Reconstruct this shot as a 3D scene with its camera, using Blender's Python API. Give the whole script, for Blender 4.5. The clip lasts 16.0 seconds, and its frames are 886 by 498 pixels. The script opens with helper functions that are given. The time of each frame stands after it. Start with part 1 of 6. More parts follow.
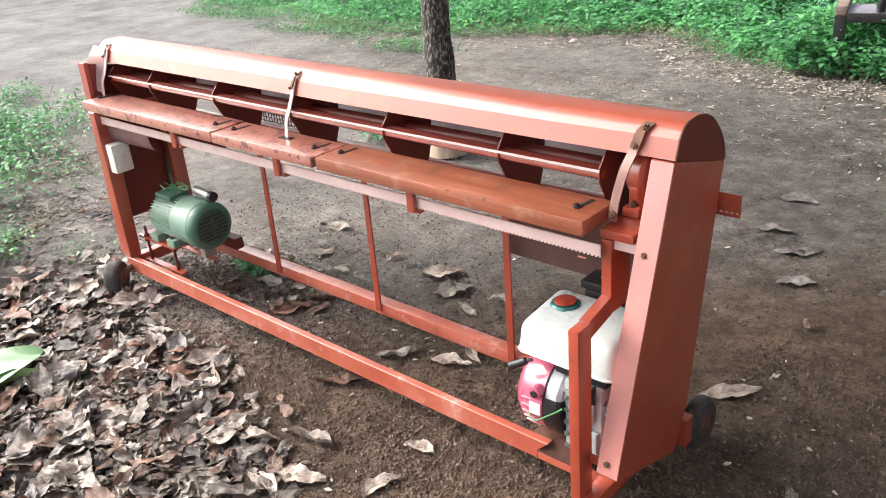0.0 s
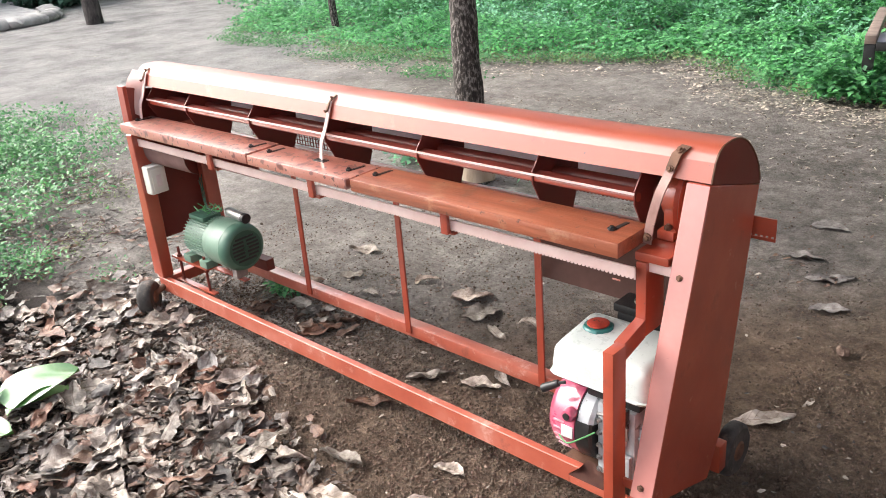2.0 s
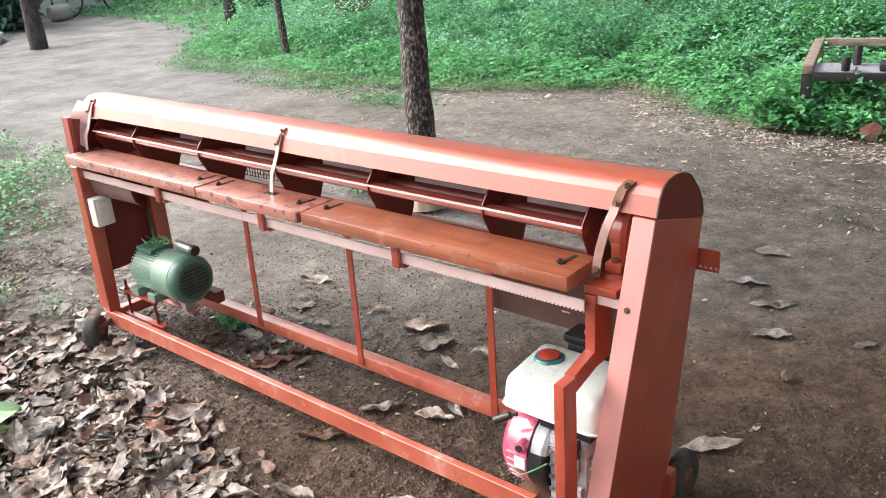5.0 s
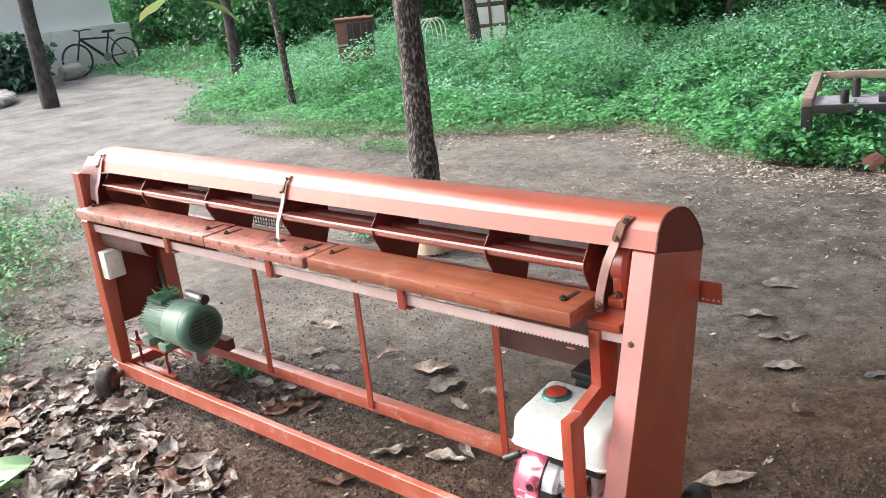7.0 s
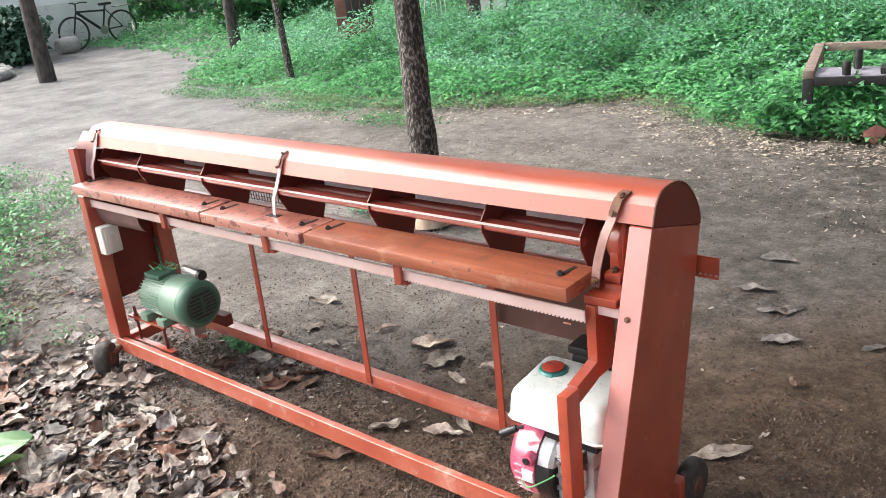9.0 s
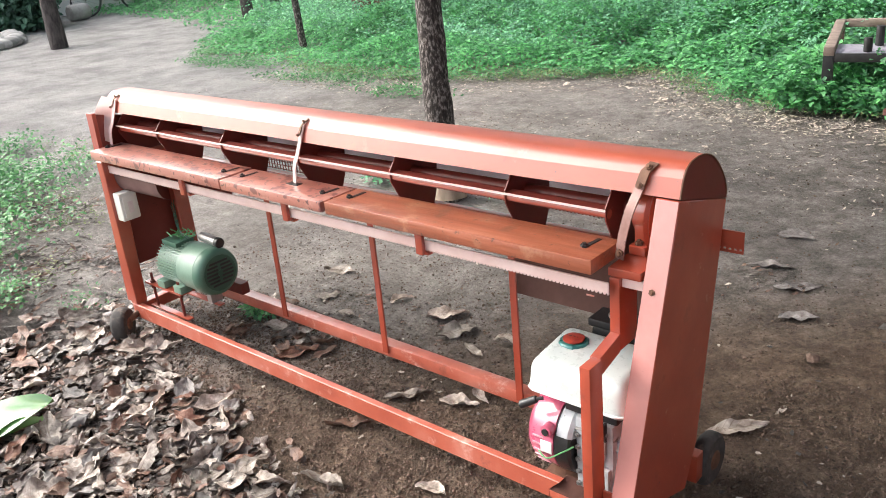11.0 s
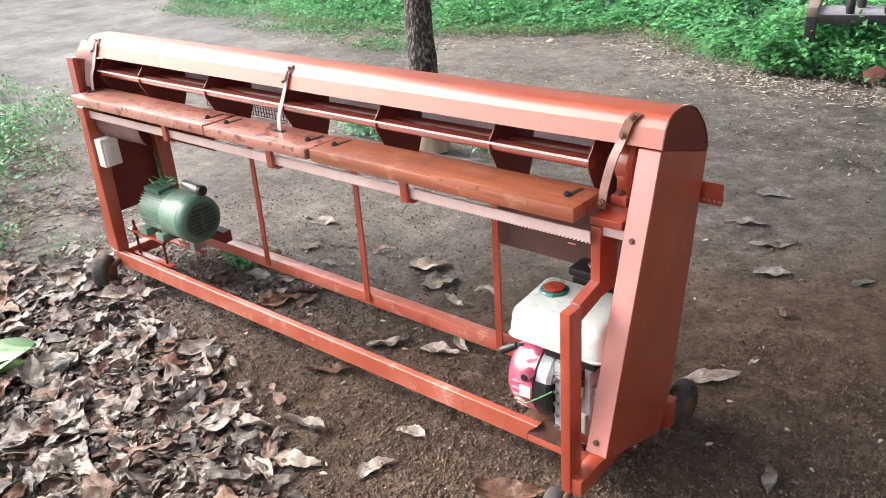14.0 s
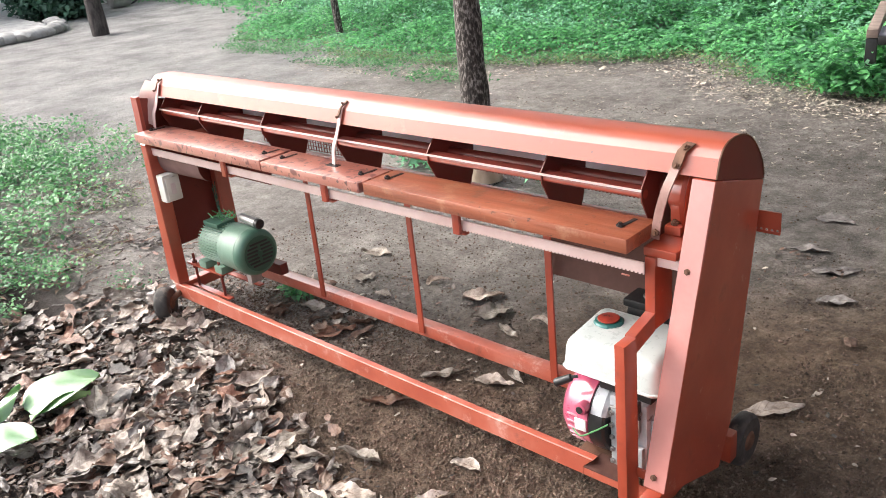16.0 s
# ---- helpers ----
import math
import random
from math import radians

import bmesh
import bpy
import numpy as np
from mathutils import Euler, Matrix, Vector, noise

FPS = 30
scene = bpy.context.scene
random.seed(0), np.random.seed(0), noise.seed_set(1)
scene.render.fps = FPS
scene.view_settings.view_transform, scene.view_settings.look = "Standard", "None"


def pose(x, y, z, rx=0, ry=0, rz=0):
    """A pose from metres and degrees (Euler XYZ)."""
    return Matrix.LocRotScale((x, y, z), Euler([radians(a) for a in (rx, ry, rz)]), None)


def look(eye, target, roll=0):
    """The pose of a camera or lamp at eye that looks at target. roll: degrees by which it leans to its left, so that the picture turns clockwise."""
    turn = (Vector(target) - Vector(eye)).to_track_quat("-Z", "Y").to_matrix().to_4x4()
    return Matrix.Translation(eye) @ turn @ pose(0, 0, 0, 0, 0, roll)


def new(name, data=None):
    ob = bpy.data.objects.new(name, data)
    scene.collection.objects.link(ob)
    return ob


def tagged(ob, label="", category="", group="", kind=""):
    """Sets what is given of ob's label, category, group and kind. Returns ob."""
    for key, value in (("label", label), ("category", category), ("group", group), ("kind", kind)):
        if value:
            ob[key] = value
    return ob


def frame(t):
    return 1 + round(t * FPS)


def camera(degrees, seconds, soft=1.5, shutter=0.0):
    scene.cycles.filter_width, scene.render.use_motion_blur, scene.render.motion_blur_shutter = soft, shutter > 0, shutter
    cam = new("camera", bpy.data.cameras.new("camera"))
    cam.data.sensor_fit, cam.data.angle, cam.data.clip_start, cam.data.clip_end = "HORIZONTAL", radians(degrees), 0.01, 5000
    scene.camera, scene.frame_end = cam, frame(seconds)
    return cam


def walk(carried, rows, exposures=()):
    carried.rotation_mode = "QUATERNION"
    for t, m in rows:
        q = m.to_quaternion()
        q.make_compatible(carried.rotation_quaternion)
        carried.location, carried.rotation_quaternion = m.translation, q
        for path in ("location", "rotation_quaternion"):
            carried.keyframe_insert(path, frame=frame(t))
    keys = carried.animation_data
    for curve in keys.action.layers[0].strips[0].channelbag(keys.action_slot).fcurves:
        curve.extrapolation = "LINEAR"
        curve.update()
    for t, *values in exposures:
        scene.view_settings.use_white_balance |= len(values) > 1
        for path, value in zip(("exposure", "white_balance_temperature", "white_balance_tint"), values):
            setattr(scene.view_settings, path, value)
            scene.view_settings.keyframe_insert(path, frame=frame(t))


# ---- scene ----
cam = camera(55.7, 16.0, soft=0.65)
PATH = [
    (0, (0.911, -1.351, 1.449), (-0.33, -0.032, 0.6), -5.0),
    (0.5, (0.915, -1.36, 1.449), (-0.347, -0.042, 0.63), -5.2),
    (1, (0.925, -1.365, 1.448), (-0.346, -0.05, 0.638), -5.4),
    (1.5, (0.903, -1.384, 1.454), (-0.382, -0.074, 0.658), -5.5),
    (2, (0.902, -1.385, 1.445), (-0.391, -0.078, 0.659), -5.0),
    (2.5, (0.896, -1.403, 1.444), (-0.391, -0.092, 0.655), -4.4),
    (3, (0.89, -1.406, 1.453), (-0.394, -0.097, 0.655), -3.7),
    (3.5, (0.894, -1.386, 1.449), (-0.349, -0.043, 0.642), -3.0),
    (4, (0.911, -1.382, 1.457), (-0.288, -0.004, 0.644), -4.5),
    (4.5, (0.892, -1.386, 1.467), (-0.304, -0.007, 0.649), -3.6),
    (5, (0.906, -1.379, 1.47), (-0.315, 0.02, 0.727), -4.2),
    (5.2, (0.922, -1.383, 1.464), (-0.314, 0.03, 0.774), -5.0),
    (5.6, (0.929, -1.387, 1.467), (-0.316, 0.031, 0.834), -5.7),
    (7.3, (0.937, -1.391, 1.471), (-0.318, 0.021, 0.822), -6.2),
    (7.5, (0.937, -1.391, 1.471), (-0.318, 0.021, 0.814), -6.2),
    (8, (0.935, -1.384, 1.465), (-0.314, 0.024, 0.788), -6.2),
    (8.5, (0.939, -1.375, 1.47), (-0.309, 0.028, 0.781), -6.3),
    (11, (0.908, -1.399, 1.463), (-0.344, -0.036, 0.706), -5.7),
    (11.5, (0.902, -1.407, 1.455), (-0.348, -0.047, 0.689), -5.4),
    (12, (0.901, -1.414, 1.457), (-0.349, -0.057, 0.685), -5.3),
    (12.5, (0.893, -1.42, 1.451), (-0.359, -0.068, 0.673), -5.0),
    (13, (0.893, -1.409, 1.445), (-0.338, -0.061, 0.627), -4.2),
    (13.5, (0.919, -1.423, 1.443), (-0.269, -0.058, 0.591), -4.0),
    (14, (0.92, -1.434, 1.45), (-0.274, -0.074, 0.599), -4.3),
    (14.5, (0.914, -1.448, 1.454), (-0.296, -0.098, 0.609), -4.6),
    (15, (0.919, -1.437, 1.458), (-0.333, -0.113, 0.632), -5.5),
    (15.5, (0.925, -1.435, 1.461), (-0.367, -0.132, 0.666), -6.2),
    (16, (0.926, -1.43, 1.46), (-0.381, -0.131, 0.681), -6.4),
]
walk(cam, [(t, look(eye, target, roll)) for t, eye, target, roll in PATH])

# ---- light ----
EXPOSURE = 1.36
scene.view_settings.exposure = EXPOSURE
SUN_ELEVATION, SUN_AZIMUTH = 41.0, 252.0      # degrees; azimuth from +y towards +x
world = bpy.data.worlds.new("sky")
scene.world = world
world.use_nodes = True
wn = world.node_tree.nodes
sky = wn.new("ShaderNodeTexSky")
sky.sky_type = "NISHITA"
sky.sun_disc = False
sky.sun_elevation = radians(SUN_ELEVATION)
sky.sun_rotation = radians(SUN_AZIMUTH)
sky.dust_density = 6.0
sky.air_density = 1.0
sky.ozone_density = 1.0
wn["Background"].inputs["Strength"].default_value = 0.21
haze = wn.new("ShaderNodeHueSaturation")
haze.inputs["Saturation"].default_value = 0.45
world.node_tree.links.new(sky.outputs[0], haze.inputs["Color"])
world.node_tree.links.new(haze.outputs[0], wn["Background"].inputs["Color"])
sun_data = bpy.data.lights.new("sun", "SUN")
sun_data.energy, sun_data.angle, sun_data.color = 0.53, radians(60), (1.0, 0.995, 0.985)
sun = new("sun", sun_data)
az, el = radians(SUN_AZIMUTH), radians(SUN_ELEVATION)
sun.matrix_world = look((0, 0, 0), (-math.sin(az) * math.cos(el), -math.cos(az) * math.cos(el), -math.sin(el)))
sun.location = (-4, -2, 12)


# ---- materials ----
def links(mat):
    return mat.node_tree.nodes, mat.node_tree.links


def ramp(nodes, stops):
    r = nodes.new("ShaderNodeValToRGB")
    while len(r.color_ramp.elements) < len(stops):
        r.color_ramp.elements.new(0.5)
    for e, (p, c) in zip(r.color_ramp.elements, stops):
        e.position, e.color = p, (*c, 1)
    return r


def noise_node(nodes, link, scale, detail=5.0, rough=0.6, coord=None, stretch=None):
    n = nodes.new("ShaderNodeTexNoise")
    n.inputs["Scale"].default_value, n.inputs["Detail"].default_value, n.inputs["Roughness"].default_value = scale, detail, rough
    tc = nodes.new("ShaderNodeNewGeometry")
    src = tc.outputs["Position"]
    if stretch:
        mp = nodes.new("ShaderNodeMapping")
        mp.inputs["Scale"].default_value = stretch
        link.new(src, mp.inputs[0])
        src = mp.outputs[0]
    link.new(src, n.inputs["Vector"])
    return n


def leaf_veins(n, l):
    """A midrib and slanting side veins, from a leaf's own coordinates: 1 on a vein, 0 between."""
    uv = n.new("ShaderNodeUVMap")
    uv.uv_map = "leaf"
    sep = n.new("ShaderNodeSeparateXYZ")
    l.new(uv.outputs[0], sep.inputs[0])

    def op(kind, a, c, d=None):
        m = n.new("ShaderNodeMath")
        m.operation = kind
        for i, v in enumerate((a, c, d)):
            if v is None:
                continue
            if isinstance(v, (int, float)):
                m.inputs[i].default_value = v
            else:
                l.new(v, m.inputs[i])
        return m.outputs[0]
    off = op("ABSOLUTE", sep.outputs["Y"], 0)
    rib = op("LESS_THAN", off, 0.05)
    slant = op("MULTIPLY_ADD", off, -0.16, sep.outputs["X"])
    saw = op("FRACT", op("MULTIPLY", slant, 9.0), 0)
    side = op("MULTIPLY", op("LESS_THAN", saw, 0.13), 0.55)
    return op("MAXIMUM", rib, side)


def surface(name, stops, scale=8.0, rough=(0.4, 0.6), metal=0.0, bump=0.1, bump_scale=60.0, spots=None, coat=0.0, island=0.0, objrand=0.0, stretch=None, spec=0.5, thin=0.0, hue=0.035, coat_ior=1.5, coat_rough=0.3, veins=0.0):
    """Two scales of colour noise, a rough range and a fine relief; spots: (colour, scale, threshold) of wear or stains."""
    mat = bpy.data.materials.new(name)
    mat.use_nodes = True
    n, l = links(mat)
    b = n["Principled BSDF"]
    a = noise_node(n, l, scale, stretch=stretch)
    r = ramp(n, stops)
    l.new(a.outputs["Fac"], r.inputs[0])
    colour = r.outputs[0]
    fine = noise_node(n, l, bump_scale, 6, 0.65, stretch=stretch)
    if island or objrand:
        hsv = n.new("ShaderNodeHueSaturation")
        if island:
            g = n.new("ShaderNodeNewGeometry")
            rnd = g.outputs["Random Per Island"]
        else:
            g = n.new("ShaderNodeObjectInfo")
            rnd = g.outputs["Random"]
        mr = n.new("ShaderNodeMapRange")
        k = island or objrand
        mr.inputs["To Min"].default_value, mr.inputs["To Max"].default_value = 1 - k, 1 + k
        l.new(rnd, mr.inputs["Value"])
        l.new(mr.outputs[0], hsv.inputs["Value"])
        mh = n.new("ShaderNodeMapRange")
        mh.inputs["To Min"].default_value, mh.inputs["To Max"].default_value = 0.5 + hue * k, 0.5 - hue * k
        l.new(rnd, mh.inputs["Value"])
        l.new(mh.outputs[0], hsv.inputs["Hue"])
        l.new(colour, hsv.inputs["Color"])
        colour = hsv.outputs[0]
    for sp in (spots or []):
        col, sc, th = sp[:3]
        s = noise_node(n, l, sc, sp[4] if len(sp) > 4 else 8, 0.7)
        m = n.new("ShaderNodeMapRange")
        m.inputs["From Min"].default_value, m.inputs["From Max"].default_value = th, th + (sp[3] if len(sp) > 3 else 0.06)
        l.new(s.outputs["Fac"], m.inputs["Value"])
        mx = n.new("ShaderNodeMix")
        mx.data_type = "RGBA"
        l.new(m.outputs[0], mx.inputs["Factor"])
        l.new(colour, mx.inputs["A"])
        mx.inputs["B"].default_value = (*col, 1)
        colour = mx.outputs["Result"]
    vein = leaf_veins(n, l) if veins else None
    if vein:
        mv = n.new("ShaderNodeMix")
        mv.data_type, mv.blend_type = "RGBA", "MULTIPLY"
        k = n.new("ShaderNodeMath")
        k.operation = "MULTIPLY"
        k.inputs[1].default_value = veins
        l.new(vein, k.inputs[0])
        l.new(k.outputs[0], mv.inputs["Factor"])
        l.new(colour, mv.inputs["A"])
        mv.inputs["B"].default_value = (0.36, 0.26, 0.19, 1)
        colour = mv.outputs["Result"]
    l.new(colour, b.inputs["Base Color"])
    rr = n.new("ShaderNodeMapRange")
    rr.inputs["To Min"].default_value, rr.inputs["To Max"].default_value = rough
    l.new(fine.outputs["Fac"], rr.inputs["Value"])
    l.new(rr.outputs[0], b.inputs["Roughness"])
    b.inputs["Metallic"].default_value = metal
    b.inputs["Specular IOR Level"].default_value = spec
    b.inputs["Coat Weight"].default_value = coat
    b.inputs["Coat Roughness"].default_value = coat_rough
    b.inputs["Coat IOR"].default_value = coat_ior
    if bump:
        bp = n.new("ShaderNodeBump")
        bp.inputs["Strength"].default_value, bp.inputs["Distance"].default_value = bump, 0.01
        l.new(fine.outputs["Fac"], bp.inputs["Height"])
        l.new(bp.outputs[0], b.inputs["Normal"])
        if vein:
            bv = n.new("ShaderNodeBump")
            bv.inputs["Strength"].default_value, bv.inputs["Distance"].default_value = 0.6, 0.004
            bv.invert = True
            l.new(vein, bv.inputs["Height"])
            l.new(bv.outputs[0], bp.inputs["Normal"])
    if thin:
        tr = n.new("ShaderNodeBsdfTranslucent")
        l.new(colour, tr.inputs["Color"])
        mixs = n.new("ShaderNodeMixShader")
        mixs.inputs[0].default_value = thin
        l.new(b.outputs[0], mixs.inputs[1])
        l.new(tr.outputs[0], mixs.inputs[2])
        l.new(mixs.outputs[0], n["Material Output"].inputs["Surface"])
    return mat


PAINT = surface("red_oxide_paint", [(0.3, (0.31, 0.043, 0.019)), (0.55, (0.385, 0.060, 0.027)), (0.75, (0.445, 0.092, 0.046))], 5, (0.34, 0.5), bump=0.06, bump_scale=9, spots=[((0.25, 0.042, 0.023), 11, 0.58, 0.15), ((0.52, 0.22, 0.16), 17, 0.63, 0.12), ((0.13, 0.05, 0.035), 70, 0.66, 0.04)], spec=0.7, coat=1.0, coat_ior=1.62, coat_rough=0.24)
HOODPAINT = surface("worn_hood_paint", [(0.3, (0.36, 0.050, 0.018)), (0.55, (0.44, 0.070, 0.026)), (0.75, (0.50, 0.105, 0.043))], 4, (0.50, 0.62), bump=0.05, bump_scale=7, spots=[((0.28, 0.045, 0.024), 24, 0.63, 0.05), ((0.48, 0.18, 0.115), 7, 0.62, 0.14), ((0.11, 0.05, 0.035), 75, 0.66, 0.03)], spec=0.8, coat=1.0, coat_ior=1.68, coat_rough=0.40)
RAILPAINT = surface("scuffed_rail_paint", [(0.3, (0.37, 0.066, 0.034)), (0.52, (0.46, 0.105, 0.060)), (0.72, (0.55, 0.19, 0.135))], 7, (0.36, 0.54), bump=0.10, bump_scale=20, spots=[((0.62, 0.33, 0.27), 15, 0.57, 0.10), ((0.27, 0.060, 0.036), 9, 0.60, 0.10), ((0.16, 0.08, 0.06), 60, 0.65, 0.04)], spec=0.7, coat=0.8, coat_ior=1.6, coat_rough=0.28)
# darker copy of the red paint, shade of inner parts put into it
PAINT_DARK = surface("red_oxide_shaded", [(0.3, (0.125, 0.020, 0.014)), (0.7, (0.175, 0.029, 0.019))], 6, (0.38, 0.52), bump=0.05, bump_scale=12, spots=[((0.085, 0.016, 0.012), 12, 0.65)])
# pink base and pale patches hold the sky's sheen; brown spots are stains
BOARD = surface("painted_plank", [(0.25, (0.30, 0.085, 0.058)), (0.5, (0.42, 0.150, 0.108)), (0.75, (0.52, 0.235, 0.185))], 8, (0.30, 0.46), bump=0.12, bump_scale=60, spots=[((0.56, 0.31, 0.25), 13, 0.55, 0.14), ((0.36, 0.17, 0.07), 6, 0.62, 0.08), ((0.15, 0.036, 0.030), 24, 0.575, 0.05, 1.5), ((0.09, 0.03, 0.024), 55, 0.62, 0.03, 1.0)], stretch=(0.3, 1.8, 1.8), spec=0.8, coat=1.0, coat_ior=1.8, coat_rough=0.3)
BOARD_WORN = surface("worn_plank", [(0.25, (0.15, 0.042, 0.021)), (0.45, (0.285, 0.078, 0.036)), (0.6, (0.37, 0.112, 0.056)), (0.75, (0.45, 0.19, 0.115))], 14, (0.28, 0.5), bump=0.25, bump_scale=50, spots=[((0.42, 0.19, 0.11), 10, 0.57, 0.10), ((0.17, 0.066, 0.036), 9, 0.58, 0.10), ((0.09, 0.028, 0.018), 40, 0.60, 0.05)], stretch=(0.16, 2.2, 2.2), spec=0.6, coat=0.8, coat_ior=1.6, coat_rough=0.3)
STEEL = surface("grey_steel", [(0.3, (0.30, 0.29, 0.28)), (0.7, (0.45, 0.44, 0.43))], 30, (0.3, 0.5), 0.8, 0.05, 120)
STRIP = surface("pale_primed_strip", [(0.3, (0.68, 0.48, 0.44)), (0.7, (0.80, 0.62, 0.58))], 14, (0.3, 0.45), bump=0.02, bump_scale=20, spots=[((0.56, 0.26, 0.20), 9, 0.66, 0.1), ((0.25, 0.10, 0.07), 60, 0.70, 0.04)], spec=0.7)
# very pale lilac: the reflected sky is put into this colour
GALV = surface("skylit_galvanised_sheet", [(0.3, (0.76, 0.73, 0.84)), (0.7, (0.86, 0.84, 0.92))], 9, (0.35, 0.5), 0.0, 0.04, 40)
STRAP = surface("bare_steel_strap", [(0.3, (0.40, 0.30, 0.28)), (0.7, (0.55, 0.45, 0.43))], 20, (0.3, 0.45), 0.3, 0.03, 60, spots=[((0.22, 0.09, 0.06), 30, 0.66, 0.08)])
STRAP_DARK = surface("browned_steel_strap", [(0.3, (0.17, 0.085, 0.07)), (0.7, (0.29, 0.17, 0.15))], 20, (0.35, 0.5), 0.2, 0.05, 60, spots=[((0.10, 0.045, 0.03), 30, 0.62, 0.08)])
FLAP = surface("dull_sheet", [(0.3, (0.13, 0.070, 0.062)), (0.7, (0.20, 0.115, 0.105))], 8, (0.6, 0.8), 0.0, 0.05, 60, spec=0.3)
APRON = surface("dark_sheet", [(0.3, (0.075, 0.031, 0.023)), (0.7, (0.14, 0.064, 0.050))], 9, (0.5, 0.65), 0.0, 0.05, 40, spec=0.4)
BROWNED = surface("browned_plate", [(0.3, (0.10, 0.040, 0.030)), (0.7, (0.17, 0.075, 0.055))], 30, (0.65, 0.85), 0.0, 0.2, 120, spec=0.3)
PALE_RED = surface("pale_red_paint", [(0.3, (0.42, 0.135, 0.110)), (0.55, (0.50, 0.185, 0.158)), (0.75, (0.57, 0.25, 0.22))], 4, (0.36, 0.5), bump=0.05, bump_scale=9, spots=[((0.36, 0.085, 0.060), 8, 0.62, 0.14), ((0.18, 0.07, 0.05), 70, 0.68, 0.04)], spec=0.7, coat=1.0, coat_ior=1.65, coat_rough=0.25)
RUST = surface("rusty_iron", [(0.3, (0.09, 0.045, 0.03)), (0.7, (0.20, 0.10, 0.06))], 30, (0.6, 0.85), 0.3, 0.25, 150)
BLACK = surface("black_plastic", [(0.3, (0.012, 0.012, 0.013)), (0.7, (0.03, 0.03, 0.03))], 20, (0.3, 0.5), 0, 0.05, 150)
RUBBER = surface("dusty_rubber", [(0.3, (0.022, 0.020, 0.019)), (0.7, (0.085, 0.076, 0.069))], 18, (0.7, 0.9), 0, 0.2, 90, spots=[((0.17, 0.135, 0.11), 22, 0.56, 0.16)])
MOTOR = surface("green_enamel", [(0.3, (0.13, 0.215, 0.160)), (0.7, (0.18, 0.28, 0.215))], 12, (0.36, 0.5), 0, 0.05, 120, spots=[((0.25, 0.30, 0.25), 25, 0.62, 0.1), ((0.06, 0.095, 0.075), 18, 0.66, 0.06)])
MOTOR_DARK = surface("dark_green_enamel", [(0.3, (0.025, 0.075, 0.050)), (0.7, (0.045, 0.115, 0.078))], 12, (0.35, 0.5), 0, 0.05, 120)
MOTOR_MID = surface("green_cover_enamel", [(0.3, (0.060, 0.135, 0.092)), (0.7, (0.090, 0.185, 0.130))], 12, (0.36, 0.5), 0, 0.05, 120, spots=[((0.17, 0.23, 0.18), 25, 0.64, 0.1)])
TANK = surface("white_tank_enamel", [(0.3, (0.49, 0.54, 0.52)), (0.7, (0.60, 0.635, 0.615))], 6, (0.22, 0.35), 0, 0.02, 60, spots=[((0.40, 0.39, 0.34), 9, 0.62, 0.2), ((0.24, 0.18, 0.12), 55, 0.69, 0.04)])
PINK = surface("faded_red_enamel", [(0.3, (0.42, 0.045, 0.115)), (0.7, (0.55, 0.13, 0.20))], 14, (0.22, 0.36), 0, 0.05, 50, spots=[((0.70, 0.42, 0.48), 24, 0.61, 0.1), ((0.20, 0.02, 0.05), 30, 0.66, 0.08)], coat=1.0, coat_ior=1.6, coat_rough=0.12)
ALU = surface("cast_aluminium", [(0.3, (0.36, 0.38, 0.395)), (0.7, (0.53, 0.55, 0.565))], 25, (0.4, 0.6), 0.3, 0.15, 150, spots=[((0.16, 0.15, 0.14), 30, 0.60, 0.08)])
CREAM = surface("cream_plastic", [(0.3, (0.66, 0.64, 0.58)), (0.7, (0.76, 0.74, 0.68))], 14, (0.35, 0.5), 0, 0.02, 90)
REDCAP = surface("red_cap_plastic", [(0.3, (0.26, 0.030, 0.020)), (0.7, (0.42, 0.060, 0.034))], 40, (0.3, 0.45), 0, 0.05, 90, spots=[((0.06, 0.02, 0.016), 75, 0.55, 0.06)])
TEAL = surface("teal_plastic_film", [(0.3, (0.02, 0.13, 0.12)), (0.7, (0.05, 0.22, 0.20))], 20, (0.2, 0.4), 0, 0.05, 90)
GREENTAPE = surface("green_wire_sleeve", [(0.3, (0.05, 0.20, 0.07)), (0.7, (0.12, 0.33, 0.13))], 30, (0.3, 0.5), 0, 0.05, 90)
PALE = surface("faded_print", [(0.3, (0.66, 0.56, 0.55)), (0.7, (0.74, 0.66, 0.64))], 60, (0.4, 0.6), 0, 0.0, 90)
PALE_PINK = surface("worn_pink_enamel", [(0.3, (0.55, 0.22, 0.28)), (0.7, (0.66, 0.36, 0.40))], 40, (0.4, 0.6), 0, 0.02, 90)
WHITE = surface("white_label", [(0.3, (0.72, 0.70, 0.68)), (0.7, (0.8, 0.78, 0.76))], 30, (0.4, 0.6), 0, 0.0, 90)
BARK = surface("rough_bark", [(0.38, (0.016, 0.013, 0.011)), (0.52, (0.060, 0.049, 0.043)), (0.62, (0.24, 0.215, 0.20))], 75, (0.8, 0.95), 0, 1.0, 120, stretch=(1, 1, 0.45))
BARE_WOOD = surface("barkless_wood", [(0.3, (0.30, 0.225, 0.16)), (0.7, (0.47, 0.37, 0.28))], 18, (0.7, 0.9), 0, 0.5, 70, stretch=(1, 1, 0.3), spots=[((0.14, 0.10, 0.075), 14, 0.60, 0.1)])
BARK_DARK = surface("dark_bark", [(0.34, (0.02, 0.016, 0.015)), (0.6, (0.075, 0.062, 0.058))], 20, (0.8, 0.95), 0, 1.0, 50, stretch=(1, 1, 0.4))
